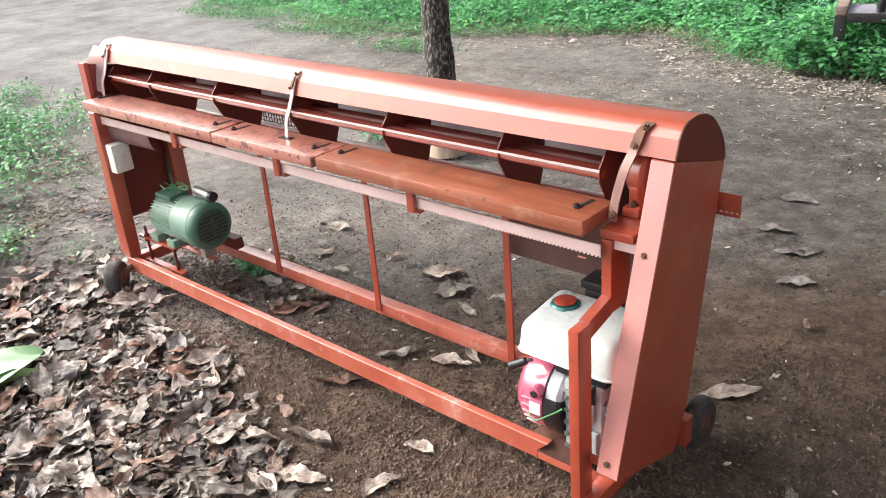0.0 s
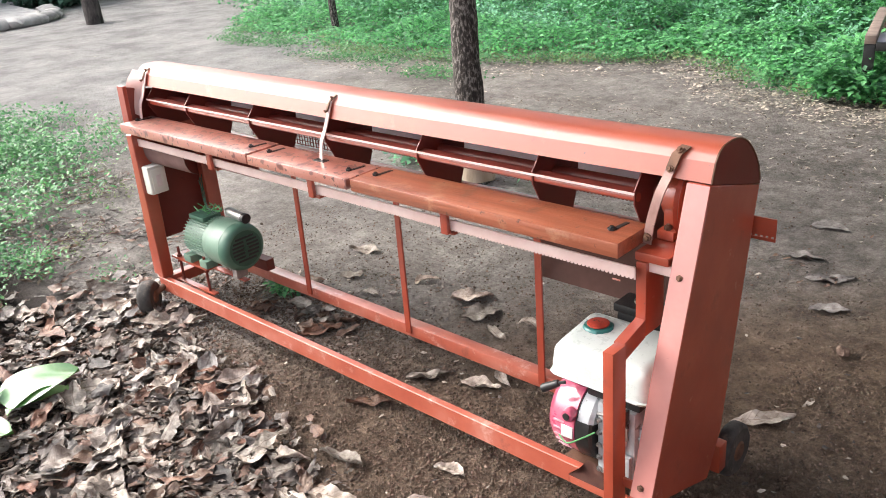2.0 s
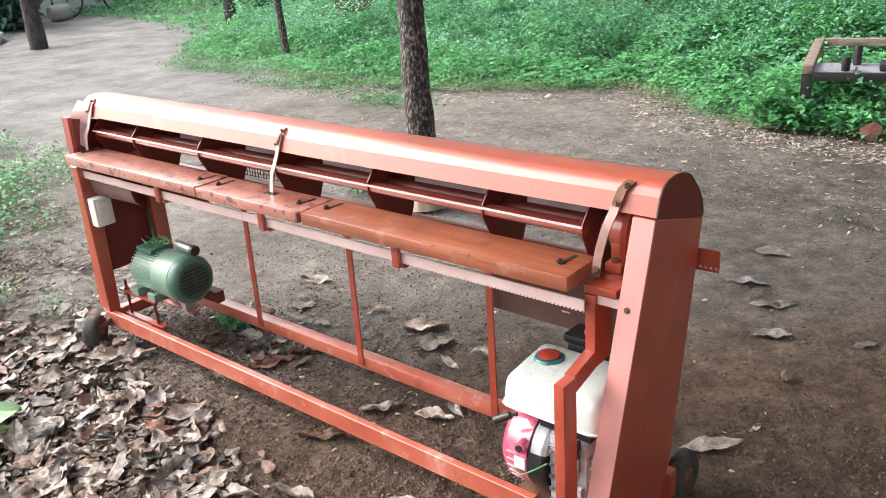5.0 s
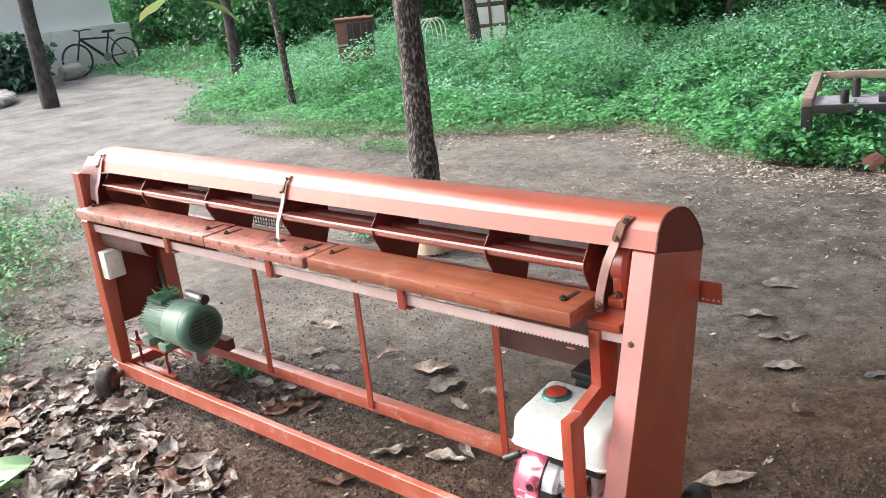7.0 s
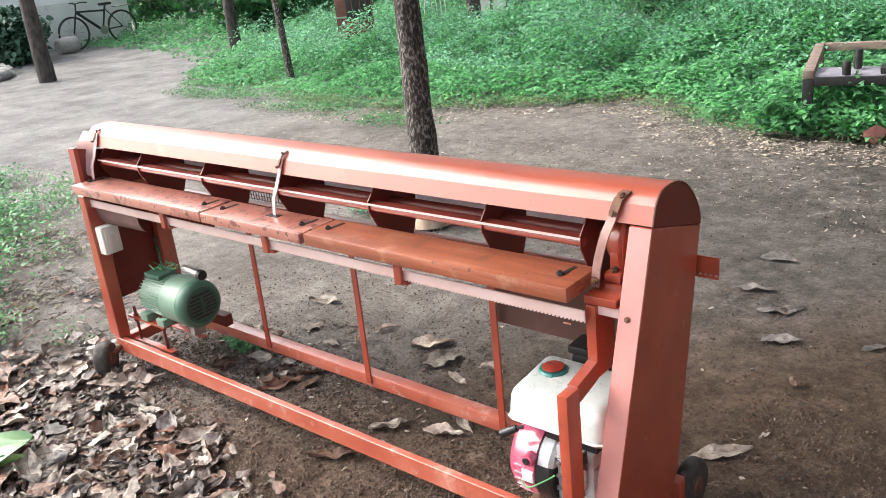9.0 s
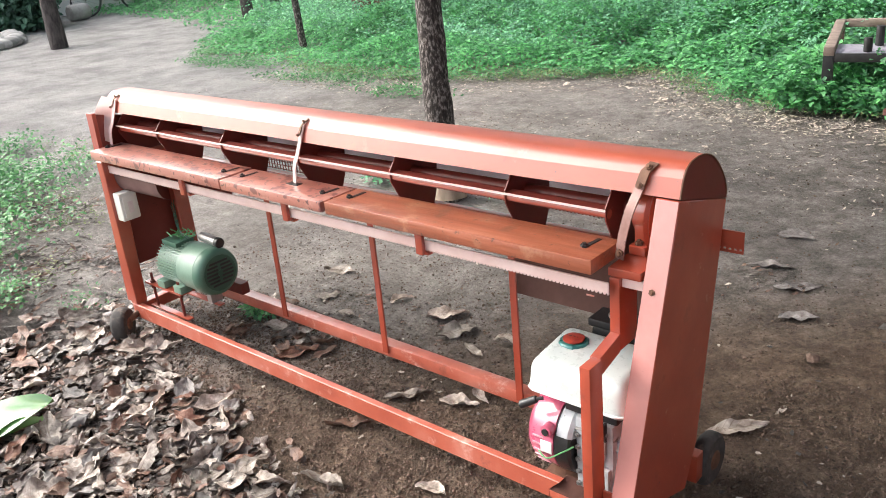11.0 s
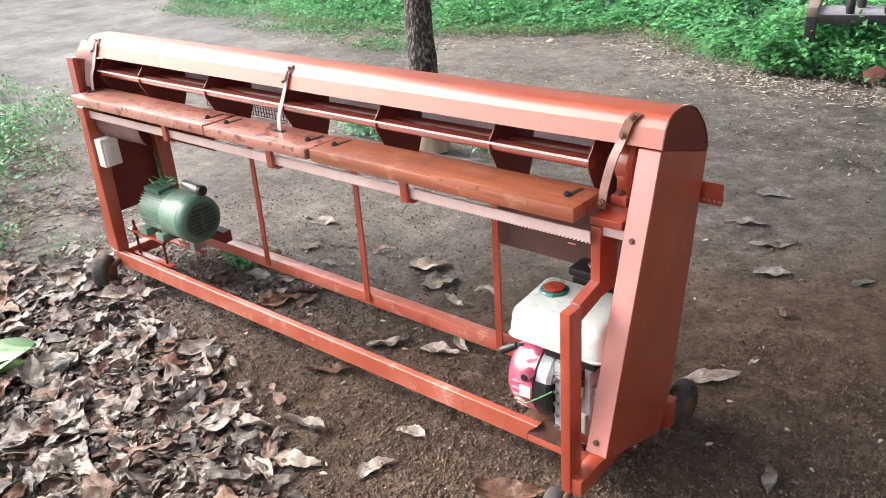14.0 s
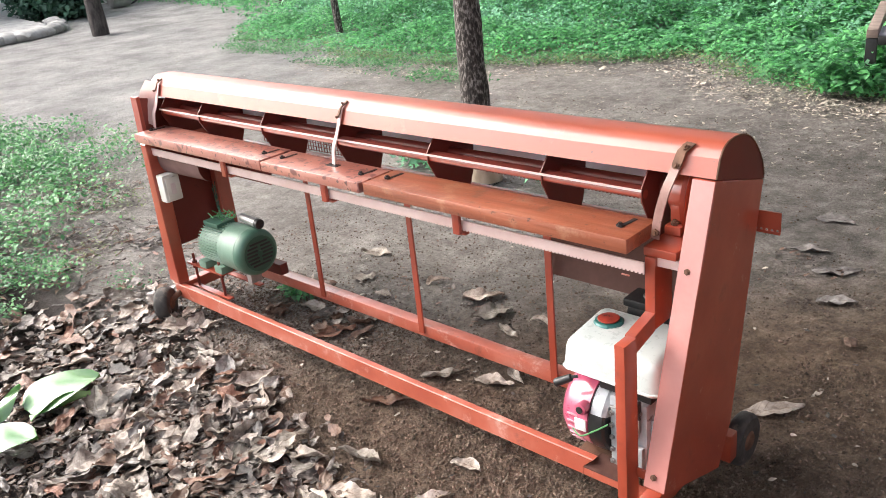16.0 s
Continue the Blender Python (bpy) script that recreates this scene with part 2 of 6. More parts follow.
DEAD = surface("dead_leaf", [(0.30, (0.075, 0.056, 0.046)), (0.44, (0.185, 0.150, 0.126)), (0.56, (0.32, 0.275, 0.238)), (0.70, (0.54, 0.49, 0.44))], 24, (0.36, 0.6), 0, 0.5, 130, island=0.65, thin=0.12, hue=0.015, spots=[((0.09, 0.055, 0.04), 45, 0.60, 0.08)], veins=0.5)
DEAD_BROWN = surface("russet_dead_leaf", [(0.30, (0.062, 0.034, 0.026)), (0.5, (0.19, 0.112, 0.080)), (0.70, (0.35, 0.245, 0.185))], 24, (0.36, 0.6), 0, 0.5, 130, island=0.5, thin=0.12, hue=0.015, spots=[((0.08, 0.045, 0.033), 45, 0.60, 0.08)], veins=0.5)
DEAD_DARK = surface("rotting_leaf", [(0.30, (0.026, 0.020, 0.018)), (0.5, (0.085, 0.066, 0.058)), (0.70, (0.21, 0.175, 0.155))], 24, (0.36, 0.6), 0, 0.5, 130, island=0.5, hue=0.012, veins=0.35)
DEAD_ONE = surface("dry_leaf", [(0.28, (0.17, 0.125, 0.098)), (0.45, (0.36, 0.30, 0.25)), (0.58, (0.52, 0.455, 0.395)), (0.74, (0.70, 0.64, 0.575))], 24, (0.4, 0.65), 0, 0.5, 90, objrand=0.42, thin=0.12, hue=0.014, spots=[((0.16, 0.09, 0.06), 40, 0.61, 0.07)], veins=0.55)
RUSSET_ONE = surface("russet_dry_leaf", [(0.28, (0.09, 0.038, 0.026)), (0.5, (0.24, 0.115, 0.075)), (0.74, (0.42, 0.27, 0.19))], 24, (0.36, 0.6), 0, 0.5, 90, objrand=0.35, thin=0.12, hue=0.014, spots=[((0.07, 0.035, 0.026), 40, 0.61, 0.07)], veins=0.5)
GREY_ONE = surface("grey_dry_leaf", [(0.28, (0.09, 0.078, 0.074)), (0.5, (0.22, 0.198, 0.186)), (0.74, (0.42, 0.39, 0.37))], 24, (0.36, 0.6), 0, 0.5, 90, objrand=0.4, thin=0.1, hue=0.01, veins=0.45)
PALE_LEAF = surface("pale_dry_leaf", [(0.3, (0.26, 0.21, 0.165)), (0.5, (0.46, 0.40, 0.33)), (0.72, (0.66, 0.61, 0.54))], 30, (0.45, 0.7), 0, 0.3, 110, island=0.5, thin=0.1, hue=0.012)
WEED = surface("weed_leaf", [(0.3, (0.078, 0.255, 0.095)), (0.5, (0.132, 0.395, 0.160)), (0.75, (0.22, 0.51, 0.255))], 1.2, (0.35, 0.55), 0, 0.1, 120, island=0.5, thin=0.42)
MINT = surface("pale_tall_weed", [(0.3, (0.12, 0.34, 0.175)), (0.7, (0.25, 0.54, 0.34))], 1.2, (0.4, 0.6), 0, 0.1, 120, island=0.5, thin=0.35)
GRASS = surface("pale_weed_leaf", [(0.3, (0.055, 0.175, 0.065)), (0.5, (0.10, 0.28, 0.105)), (0.75, (0.19, 0.38, 0.175))], 2.5, (0.4, 0.6), 0, 0.1, 120, island=0.5, thin=0.3)
WEED_DRY = surface("yellowing_leaf", [(0.3, (0.13, 0.21, 0.08)), (0.7, (0.27, 0.31, 0.15))], 3, (0.5, 0.7), 0, 0.1, 120, island=0.4, thin=0.3)
SHRUB = surface("shrub_leaf", [(0.3, (0.045, 0.115, 0.075)), (0.7, (0.105, 0.205, 0.145))], 2.0, (0.4, 0.6), 0, 0.1, 120, island=0.5, thin=0.3)
REDWOOD = surface("red_brown_wood", [(0.3, (0.12, 0.046, 0.034)), (0.7, (0.21, 0.088, 0.066))], 10, (0.55, 0.75), 0, 0.2, 60, stretch=(0.4, 0.4, 2))
BUSH = surface("bush_leaf", [(0.3, (0.02, 0.10, 0.03)), (0.7, (0.055, 0.20, 0.065))], 0.9, (0.4, 0.6), 0, 0.1, 120, island=0.5, thin=0.3)
BIGLEAF = surface("broad_green_leaf", [(0.3, (0.15, 0.38, 0.10)), (0.7, (0.27, 0.48, 0.18))], 12, (0.18, 0.3), 0, 0.1, 60, objrand=0.25, thin=0.25, spec=0.8, coat=1.0, coat_ior=1.8, coat_rough=0.22)
WALLPAINT = surface("whitewash", [(0.3, (0.84, 0.83, 0.84)), (0.7, (0.90, 0.90, 0.90))], 0.8, (0.8, 0.95), 0, 0.1, 20, spots=[((0.66, 0.63, 0.61), 1.3, 0.68, 0.2)])
PLINTH = surface("grey_plinth", [(0.3, (0.66, 0.645, 0.64)), (0.7, (0.80, 0.79, 0.785))], 1.5, (0.8, 0.95), 0, 0.2, 20, spots=[((0.42, 0.385, 0.36), 2.2, 0.62, 0.2)])
BROWNWOOD = surface("brown_wood", [(0.3, (0.09, 0.05, 0.04)), (0.7, (0.17, 0.10, 0.08))], 10, (0.55, 0.75), 0, 0.2, 60, stretch=(0.4, 0.4, 2))
GREYWOOD = surface("weathered_wood", [(0.3, (0.16, 0.11, 0.09)), (0.7, (0.32, 0.25, 0.21))], 12, (0.6, 0.8), 0, 0.25, 70, stretch=(0.4, 1, 1))
LILAC = surface("grey_sheet_metal", [(0.3, (0.28, 0.26, 0.31)), (0.7, (0.42, 0.40, 0.46))], 8, (0.35, 0.55), 0.3, 0.05, 60)
STONE = surface("field_stone", [(0.3, (0.24, 0.23, 0.22)), (0.7, (0.43, 0.415, 0.40))], 6, (0.8, 0.95), 0, 0.4, 30, objrand=0.3)


def soil_material():
    mat = bpy.data.materials.new("packed_soil")
    mat.use_nodes = True
    n, l = links(mat)
    b = n["Principled BSDF"]
    big = noise_node(n, l, 0.55, 6, 0.65)
    mid = noise_node(n, l, 9, 10, 0.78)
    fine = noise_node(n, l, 110, 8, 0.75)
    dark = ramp(n, [(0.3, (0.074, 0.049, 0.034)), (0.5, (0.184, 0.128, 0.092)), (0.72, (0.335, 0.250, 0.190))])
    l.new(mid.outputs["Fac"], dark.inputs[0])
    light = ramp(n, [(0.3, (0.325, 0.313, 0.302)), (0.7, (0.435, 0.422, 0.41))])
    l.new(mid.outputs["Fac"], light.inputs[0])
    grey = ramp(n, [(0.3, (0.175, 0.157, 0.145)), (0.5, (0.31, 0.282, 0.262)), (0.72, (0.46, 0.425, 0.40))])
    # darker grey, mixed in towards +x
    grey_dark = ramp(n, [(0.3, (0.102, 0.091, 0.082)), (0.5, (0.218, 0.196, 0.178)), (0.72, (0.38, 0.348, 0.32))])
    l.new(mid.outputs["Fac"], grey_dark.inputs[0])
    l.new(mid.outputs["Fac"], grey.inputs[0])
    geo = n.new("ShaderNodeNewGeometry")
    sep = n.new("ShaderNodeSeparateXYZ")
    l.new(geo.outputs["Position"], sep.inputs[0])

    def mask(expr_axis, lo, hi, wob):
        add = n.new("ShaderNodeMath")
        add.operation = "MULTIPLY_ADD"
        l.new(big.outputs["Fac"], add.inputs[0])
        add.inputs[1].default_value = wob
        l.new(expr_axis, add.inputs[2])
        m = n.new("ShaderNodeMapRange")
        m.interpolation_type = "SMOOTHSTEP"
        m.inputs["From Min"].default_value, m.inputs["From Max"].default_value = lo + wob / 2, hi + wob / 2
        l.new(add.outputs[0], m.inputs["Value"])
        return m.outputs[0]

    def mix(f, a, c):
        mx = n.new("ShaderNodeMix")
        mx.data_type = "RGBA"
        l.new(f, mx.inputs["Factor"])
        l.new(a, mx.inputs["A"])
        l.new(c, mx.inputs["B"])
        return mx.outputs["Result"]
    slant = n.new("ShaderNodeMath")
    slant.operation = "MULTIPLY_ADD"
    l.new(sep.outputs["X"], slant.inputs[0])
    slant.inputs[1].default_value = -0.95
    l.new(sep.outputs["Y"], slant.inputs[2])
    c = mix(mask(slant.outputs[0], 0.8, 2.0, 0.9), dark.outputs[0], mix(mask(sep.outputs["X"], -2.3, -0.2, 0.8), grey.outputs[0], grey_dark.outputs[0]))
    # near-black rotted soil under the litter, with shade between leaves painted in
    humus_shade = ramp(n, [(0.35, (0.016, 0.012, 0.011)), (0.6, (0.045, 0.033, 0.029))])
    l.new(mid.outputs["Fac"], humus_shade.inputs[0])
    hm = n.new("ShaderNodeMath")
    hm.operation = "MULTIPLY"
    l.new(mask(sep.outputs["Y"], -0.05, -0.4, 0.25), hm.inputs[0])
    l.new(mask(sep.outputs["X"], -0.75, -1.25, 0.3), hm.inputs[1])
    c = mix(hm.outputs[0], c, humus_shade.outputs[0])
    c = mix(mask(sep.outputs["X"], -3.6, -6.5, 1.6), c, light.outputs[0])
    speck = noise_node(n, l, 320, 2, 0.5)
    sm = n.new("ShaderNodeMapRange")
    sm.inputs["From Min"].default_value, sm.inputs["From Max"].default_value = 0.68, 0.74
    l.new(speck.outputs["Fac"], sm.inputs["Value"])
    mx = n.new("ShaderNodeMix")
    mx.data_type = "RGBA"
    l.new(sm.outputs[0], mx.inputs["Factor"])
    l.new(c, mx.inputs["A"])
    mx.inputs["B"].default_value = (0.25, 0.19, 0.15, 1)
    grain = noise_node(n, l, 75, 5, 0.7)
    gm = n.new("ShaderNodeMapRange")
    gm.inputs["From Min"].default_value, gm.inputs["From Max"].default_value = 0.3, 0.7
    gm.inputs["To Min"].default_value, gm.inputs["To Max"].default_value = 0.68, 1.28
    l.new(grain.outputs["Fac"], gm.inputs["Value"])
    patches = noise_node(n, l, 1.6, 9, 0.68)
    pm = n.new("ShaderNodeMapRange")
    pm.inputs["From Min"].default_value, pm.inputs["From Max"].default_value = 0.36, 0.64
    pm.inputs["To Min"].default_value, pm.inputs["To Max"].default_value = 0.70, 1.26
    l.new(patches.outputs["Fac"], pm.inputs["Value"])
    both = n.new("ShaderNodeMath")
    both.operation = "MULTIPLY"
    l.new(gm.outputs[0], both.inputs[0])
    l.new(pm.outputs[0], both.inputs[1])
    gv = n.new("ShaderNodeHueSaturation")
    l.new(both.outputs[0], gv.inputs["Value"])
    l.new(mx.outputs["Result"], gv.inputs["Color"])
    l.new(gv.outputs[0], b.inputs["Base Color"])
    b.inputs["Roughness"].default_value = 0.9
    b.inputs["Specular IOR Level"].default_value = 0.25
    bp = n.new("ShaderNodeBump")
    bp.inputs["Strength"].default_value, bp.inputs["Distance"].default_value = 1.0, 0.02
    l.new(fine.outputs["Fac"], bp.inputs["Height"])
    bp2 = n.new("ShaderNodeBump")
    bp2.inputs["Strength"].default_value, bp2.inputs["Distance"].default_value = 1.0, 0.08
    m2 = noise_node(n, l, 22, 6, 0.7)
    l.new(m2.outputs["Fac"], bp2.inputs["Height"])
    l.new(bp2.outputs[0], bp.inputs["Normal"])
    l.new(bp.outputs[0], b.inputs["Normal"])
    return mat


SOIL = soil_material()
CRUMB = surface("soil_crumb", [(0.3, (0.050, 0.034, 0.024)), (0.5, (0.135, 0.093, 0.067)), (0.7, (0.26, 0.192, 0.146))], 30, (0.85, 0.95), 0, 0.6, 260, island=0.4)


# ---- building helpers ----
def part(name, bm, material, parent=None, label="", smooth=35):
    """Links a bmesh, drawn in world metres, as one mesh object, under a thing or part if given."""
    me = bpy.data.meshes.new(name)
    bmesh.ops.recalc_face_normals(bm, faces=bm.faces)
    for f in bm.faces:
        f.smooth = bool(smooth)
    bm.to_mesh(me)
    bm.free()
    if smooth:
        me.set_sharp_from_angle(angle=radians(smooth))
    me.materials.append(material)
    ob = new(name, me)
    if parent:
        ob.parent = parent
        base = Vector((0, 0, 0))
        p = parent
        while p:
            base += p.location
            p = p.parent
        me.transform(Matrix.Translation(-base))
    if label:
        ob["label"] = label
    return ob


def thing(name, base, label, category, group="", kind=""):
    ob = new(name)
    ob.location = base
    ob.empty_display_size = 0.1
    return tagged(ob, label, category, group, kind)


def settle(ob, base):
    """Moves the origin of a one-mesh thing to its base."""
    ob.data.transform(Matrix.Translation(-Vector(base)))
    ob.location = base
    return ob


def bevelled(bm, amount, segments=2):
    if amount:
        bmesh.ops.bevel(bm, geom=bm.edges[:], offset=amount, segments=segments, profile=0.6, affect="EDGES")
    return bm


def box(x0, x1, y0, y1, z0, z1, bevel=0.003, bm=None, turn=None, segments=2):
    b = bmesh.new()
    bmesh.ops.create_cube(b, size=1)
    for v in b.verts:
        v.co = Vector(((x0 + x1) / 2 + v.co.x * (x1 - x0), (y0 + y1) / 2 + v.co.y * (y1 - y0), (z0 + z1) / 2 + v.co.z * (z1 - z0)))
    bevelled(b, bevel, segments)
    if turn:
        bmesh.ops.transform(b, matrix=turn, verts=b.verts)
    return merge(bm, b) if bm else b


def merge(bm, other):
    me = bpy.data.meshes.new("tmp")
    other.to_mesh(me)
    other.free()
    bm.from_mesh(me)
    bpy.data.meshes.remove(me)
    return bm


def rod(p0, p1, r0, r1=None, n=12, bm=None, bevel=0.0):
    p0, p1 = Vector(p0), Vector(p1)
    b = bmesh.new()
    d = p1 - p0
    bmesh.ops.create_cone(b, cap_ends=True, cap_tris=False, segments=n, radius1=r0, radius2=r0 if r1 is None else r1, depth=d.length)
    if bevel:
        caps = [e for e in b.edges if any(len(f.verts) > 4 for f in e.link_faces)]
        bmesh.ops.bevel(b, geom=caps, offset=bevel, segments=2, profile=0.6, affect="EDGES")
    m = Matrix.Translation((p0 + p1) / 2) @ d.to_track_quat("Z", "Y").to_matrix().to_4x4()
    bmesh.ops.transform(b, matrix=m, verts=b.verts)
    return merge(bm, b) if bm else b


def prism(outline, axis, a0, a1, bevel=0.002, bm=None):
    """A flat outline, given in the two other axes in order, drawn out along axis from a0 to a1."""
    b = bmesh.new()

    def at(u, v, a):
        return {"x": (a, u, v), "y": (u, a, v), "z": (u, v, a)}[axis]
    lo = [b.verts.new(at(u, v, a0)) for u, v in outline]
    hi = [b.verts.new(at(u, v, a1)) for u, v in outline]
    k = len(outline)
    b.faces.new(lo)
    b.faces.new(hi[::-1])
    for i in range(k):
        b.faces.new((lo[i], hi[i], hi[(i + 1) % k], lo[(i + 1) % k]))
    bmesh.ops.recalc_face_normals(b, faces=b.faces)
    if bevel:
        bmesh.ops.bevel(b, geom=b.edges[:], offset=bevel, segments=1, affect="EDGES")
    return merge(bm, b) if bm else b


def ribbon(points, width, thick, side=(1, 0, 0), bm=None):
    """A flat bar along points; side: the way of its width."""
    b = bmesh.new()
    s = Vector(side).normalized()
    rings = []
    pts = [Vector(p) for p in points]
    for i, p in enumerate(pts):
        d = (pts[min(i + 1, len(pts) - 1)] - pts[max(i - 1, 0)]).normalized()
        up = s.cross(d).normalized()
        rings.append([b.verts.new(p + s * (width / 2 * a) + up * (thick / 2 * c)) for a, c in ((-1, -1), (1, -1), (1, 1), (-1, 1))])
    for r0, r1 in zip(rings, rings[1:]):
        for i in range(4):
            b.faces.new((r0[i], r0[(i + 1) % 4], r1[(i + 1) % 4], r1[i]))
    b.faces.new(rings[0])
    b.faces.new(rings[-1][::-1])
    return merge(bm, b) if bm else b


def tube(points, radii, n=8, bm=None):
    """A round limb along points."""
    b = bmesh.new()
    pts = [Vector(p) for p in points]
    rings = []
    for i, p in enumerate(pts):
        d = (pts[min(i + 1, len(pts) - 1)] - pts[max(i - 1, 0)]).normalized()
        q = d.to_track_quat("Z", "Y").to_matrix()
        rings.append([b.verts.new(p + q @ Vector((math.cos(a) * radii[i], math.sin(a) * radii[i], 0))) for a in [2 * math.pi * k / n for k in range(n)]])
    for r0, r1 in zip(rings, rings[1:]):
        for i in range(n):
            b.faces.new((r0[i], r0[(i + 1) % n], r1[(i + 1) % n], r1[i]))
    b.faces.new(rings[0][::-1])
    b.faces.new(rings[-1])
    return merge(bm, b) if bm else b


def lathe(profile, centre, axis, n=32, bm=None):
    """A turned body: profile of (along, radius) about axis x through centre."""
    b = bmesh.new()
    rings = []
    for a, r in profile:
        rings.append([b.verts.new((a, r * math.cos(2 * math.pi * k / n), r * math.sin(2 * math.pi * k / n))) for k in range(n)])
    for r0, r1 in zip(rings, rings[1:]):
        for i in range(n):
            b.faces.new((r0[i], r0[(i + 1) % n], r1[(i + 1) % n], r1[i]))
    b.faces.new(rings[0])
    b.faces.new(rings[-1][::-1])
    q = {"x": Matrix.Identity(4), "y": pose(0, 0, 0, 0, 0, 90), "z": pose(0, 0, 0, 0, -90, 0)}[axis]
    bmesh.ops.transform(b, matrix=Matrix.Translation(centre) @ q, verts=b.verts)
    return merge(bm, b) if bm else b


def curve_points(pts, steps=6):
    """A smooth line through pts (Catmull-Rom)."""
    p = [Vector(q) for q in pts]
    p = [p[0] * 2 - p[1], *p, p[-1] * 2 - p[-2]]
    out = []
    for i in range(1, len(p) - 2):
        for k in range(steps):
            t = k / steps
            a, b_, c, d = p[i - 1], p[i], p[i + 1], p[i + 2]
            out.append(0.5 * ((2 * b_) + (c - a) * t + (2 * a - 5 * b_ + 4 * c - d) * t * t + (3 * b_ - a - 3 * c + d) * t ** 3))
    out.append(p[-2])
    return out


def bolt(p, axis, r=0.008, h=0.006, bm=None):
    d = Vector(axis).normalized()
    b = rod(Vector(p), Vector(p) + d * h, r, n=6, bm=bm)
    return rod(Vector(p) + d * h, Vector(p) + d * (h + 0.004), r * 0.5, n=8, bm=b)


def scatter_mesh(name, verts, faces, mats, material, smooth=False, label="", category="", kind="stuff", parent=None, uv=None):
    """One joined mesh of many copies of a template; mats: an (n, 4, 4) array."""
    v = np.asarray(verts, float)
    n, k = len(mats), len(v)
    allv = np.einsum("nij,kj->nki", mats[:, :3, :3], v) + mats[:, None, :3, 3]
    f = np.asarray(faces, int)
    allf = (f[None] + (np.arange(n) * k)[:, None, None]).reshape(-1, f.shape[1])
    me = bpy.data.meshes.new(name)
    me.vertices.add(n * k)
    me.vertices.foreach_set("co", allv.reshape(-1).astype(np.float32))
    me.loops.add(allf.size)
    me.loops.foreach_set("vertex_index", allf.reshape(-1).astype(np.int32))
    me.polygons.add(len(allf))
    me.polygons.foreach_set("loop_start", (np.arange(len(allf)) * f.shape[1]).astype(np.int32))
    me.polygons.foreach_set("use_smooth", np.full(len(allf), smooth))
    if uv is not None:
        me.uv_layers.new(name="leaf").data.foreach_set("uv", np.tile(np.asarray(uv, np.float32)[f.reshape(-1)], (n, 1)).reshape(-1))
    me.update(calc_edges=True)
    me.validate()
    me.materials.append(material)
    ob = new(name, me)
    if parent:
        ob.parent = parent
        me.transform(Matrix.Translation(-parent.location))
    return tagged(ob, label, category, "", kind)


def frames_for(pos, yaw, pitch, roll, scale):
    """(n, 4, 4) poses: turned by roll, pitch, then yaw, and scaled."""
    n = len(pos)
    cy, sy, cp, sp, cr, sr = np.cos(yaw), np.sin(yaw), np.cos(pitch), np.sin(pitch), np.cos(roll), np.sin(roll)
    m = np.zeros((n, 4, 4))
    m[:, 0, 0], m[:, 0, 1], m[:, 0, 2] = cy * cp, cy * sp * sr - sy * cr, cy * sp * cr + sy * sr
    m[:, 1, 0], m[:, 1, 1], m[:, 1, 2] = sy * cp, sy * sp * sr + cy * cr, sy * sp * cr - cy * sr
    m[:, 2, 0], m[:, 2, 1], m[:, 2, 2] = -sp, cp * sr, cp * cr
    s = np.asarray(scale, float)
    s = s[:, None] if s.ndim == 1 else s
    m[:, :3, :3] *= s[:, None, :]
    m[:, :3, 3] = pos
    m[:, 3, 3] = 1
    return m


RNG = np.random.default_rng(7)


def flat_leaf(fold=0.25, droop=0.2):
    """A small leaf, one unit long: eight triangles with a fold along the midrib."""
    x = [0.0, 0.28, 0.65, 1.0]
    w = [0.0, 0.30, 0.26, 0.0]
    z = [0.0, 0.03, -0.02 * 3, -droop]
    v = [(x[0], 0, z[0]), (x[1], -w[1], z[1] + fold * w[1]), (x[1], 0, z[1]), (x[1], w[1], z[1] + fold * w[1]),
         (x[2], -w[2], z[2] + fold * w[2]), (x[2], 0, z[2]), (x[2], w[2], z[2] + fold * w[2]), (x[3], 0, z[3])]
    f = [(0, 1, 2), (0, 2, 3), (1, 4, 5), (1, 5, 2), (2, 5, 6), (2, 6, 3), (4, 7, 5), (5, 7, 6)]
    return v, f


def plain_leaf(fold=0.22, droop=0.12):
    """A small leaf, one unit long, of four triangles."""
    v = [(0, 0, 0), (0.42, -0.30, fold * 0.3), (0.42, 0.30, fold * 0.3), (1, 0, -droop), (0.45, 0, 0.02)]
    return v, [(0, 1, 4), (0, 4, 2), (1, 3, 4), (4, 3, 2)]


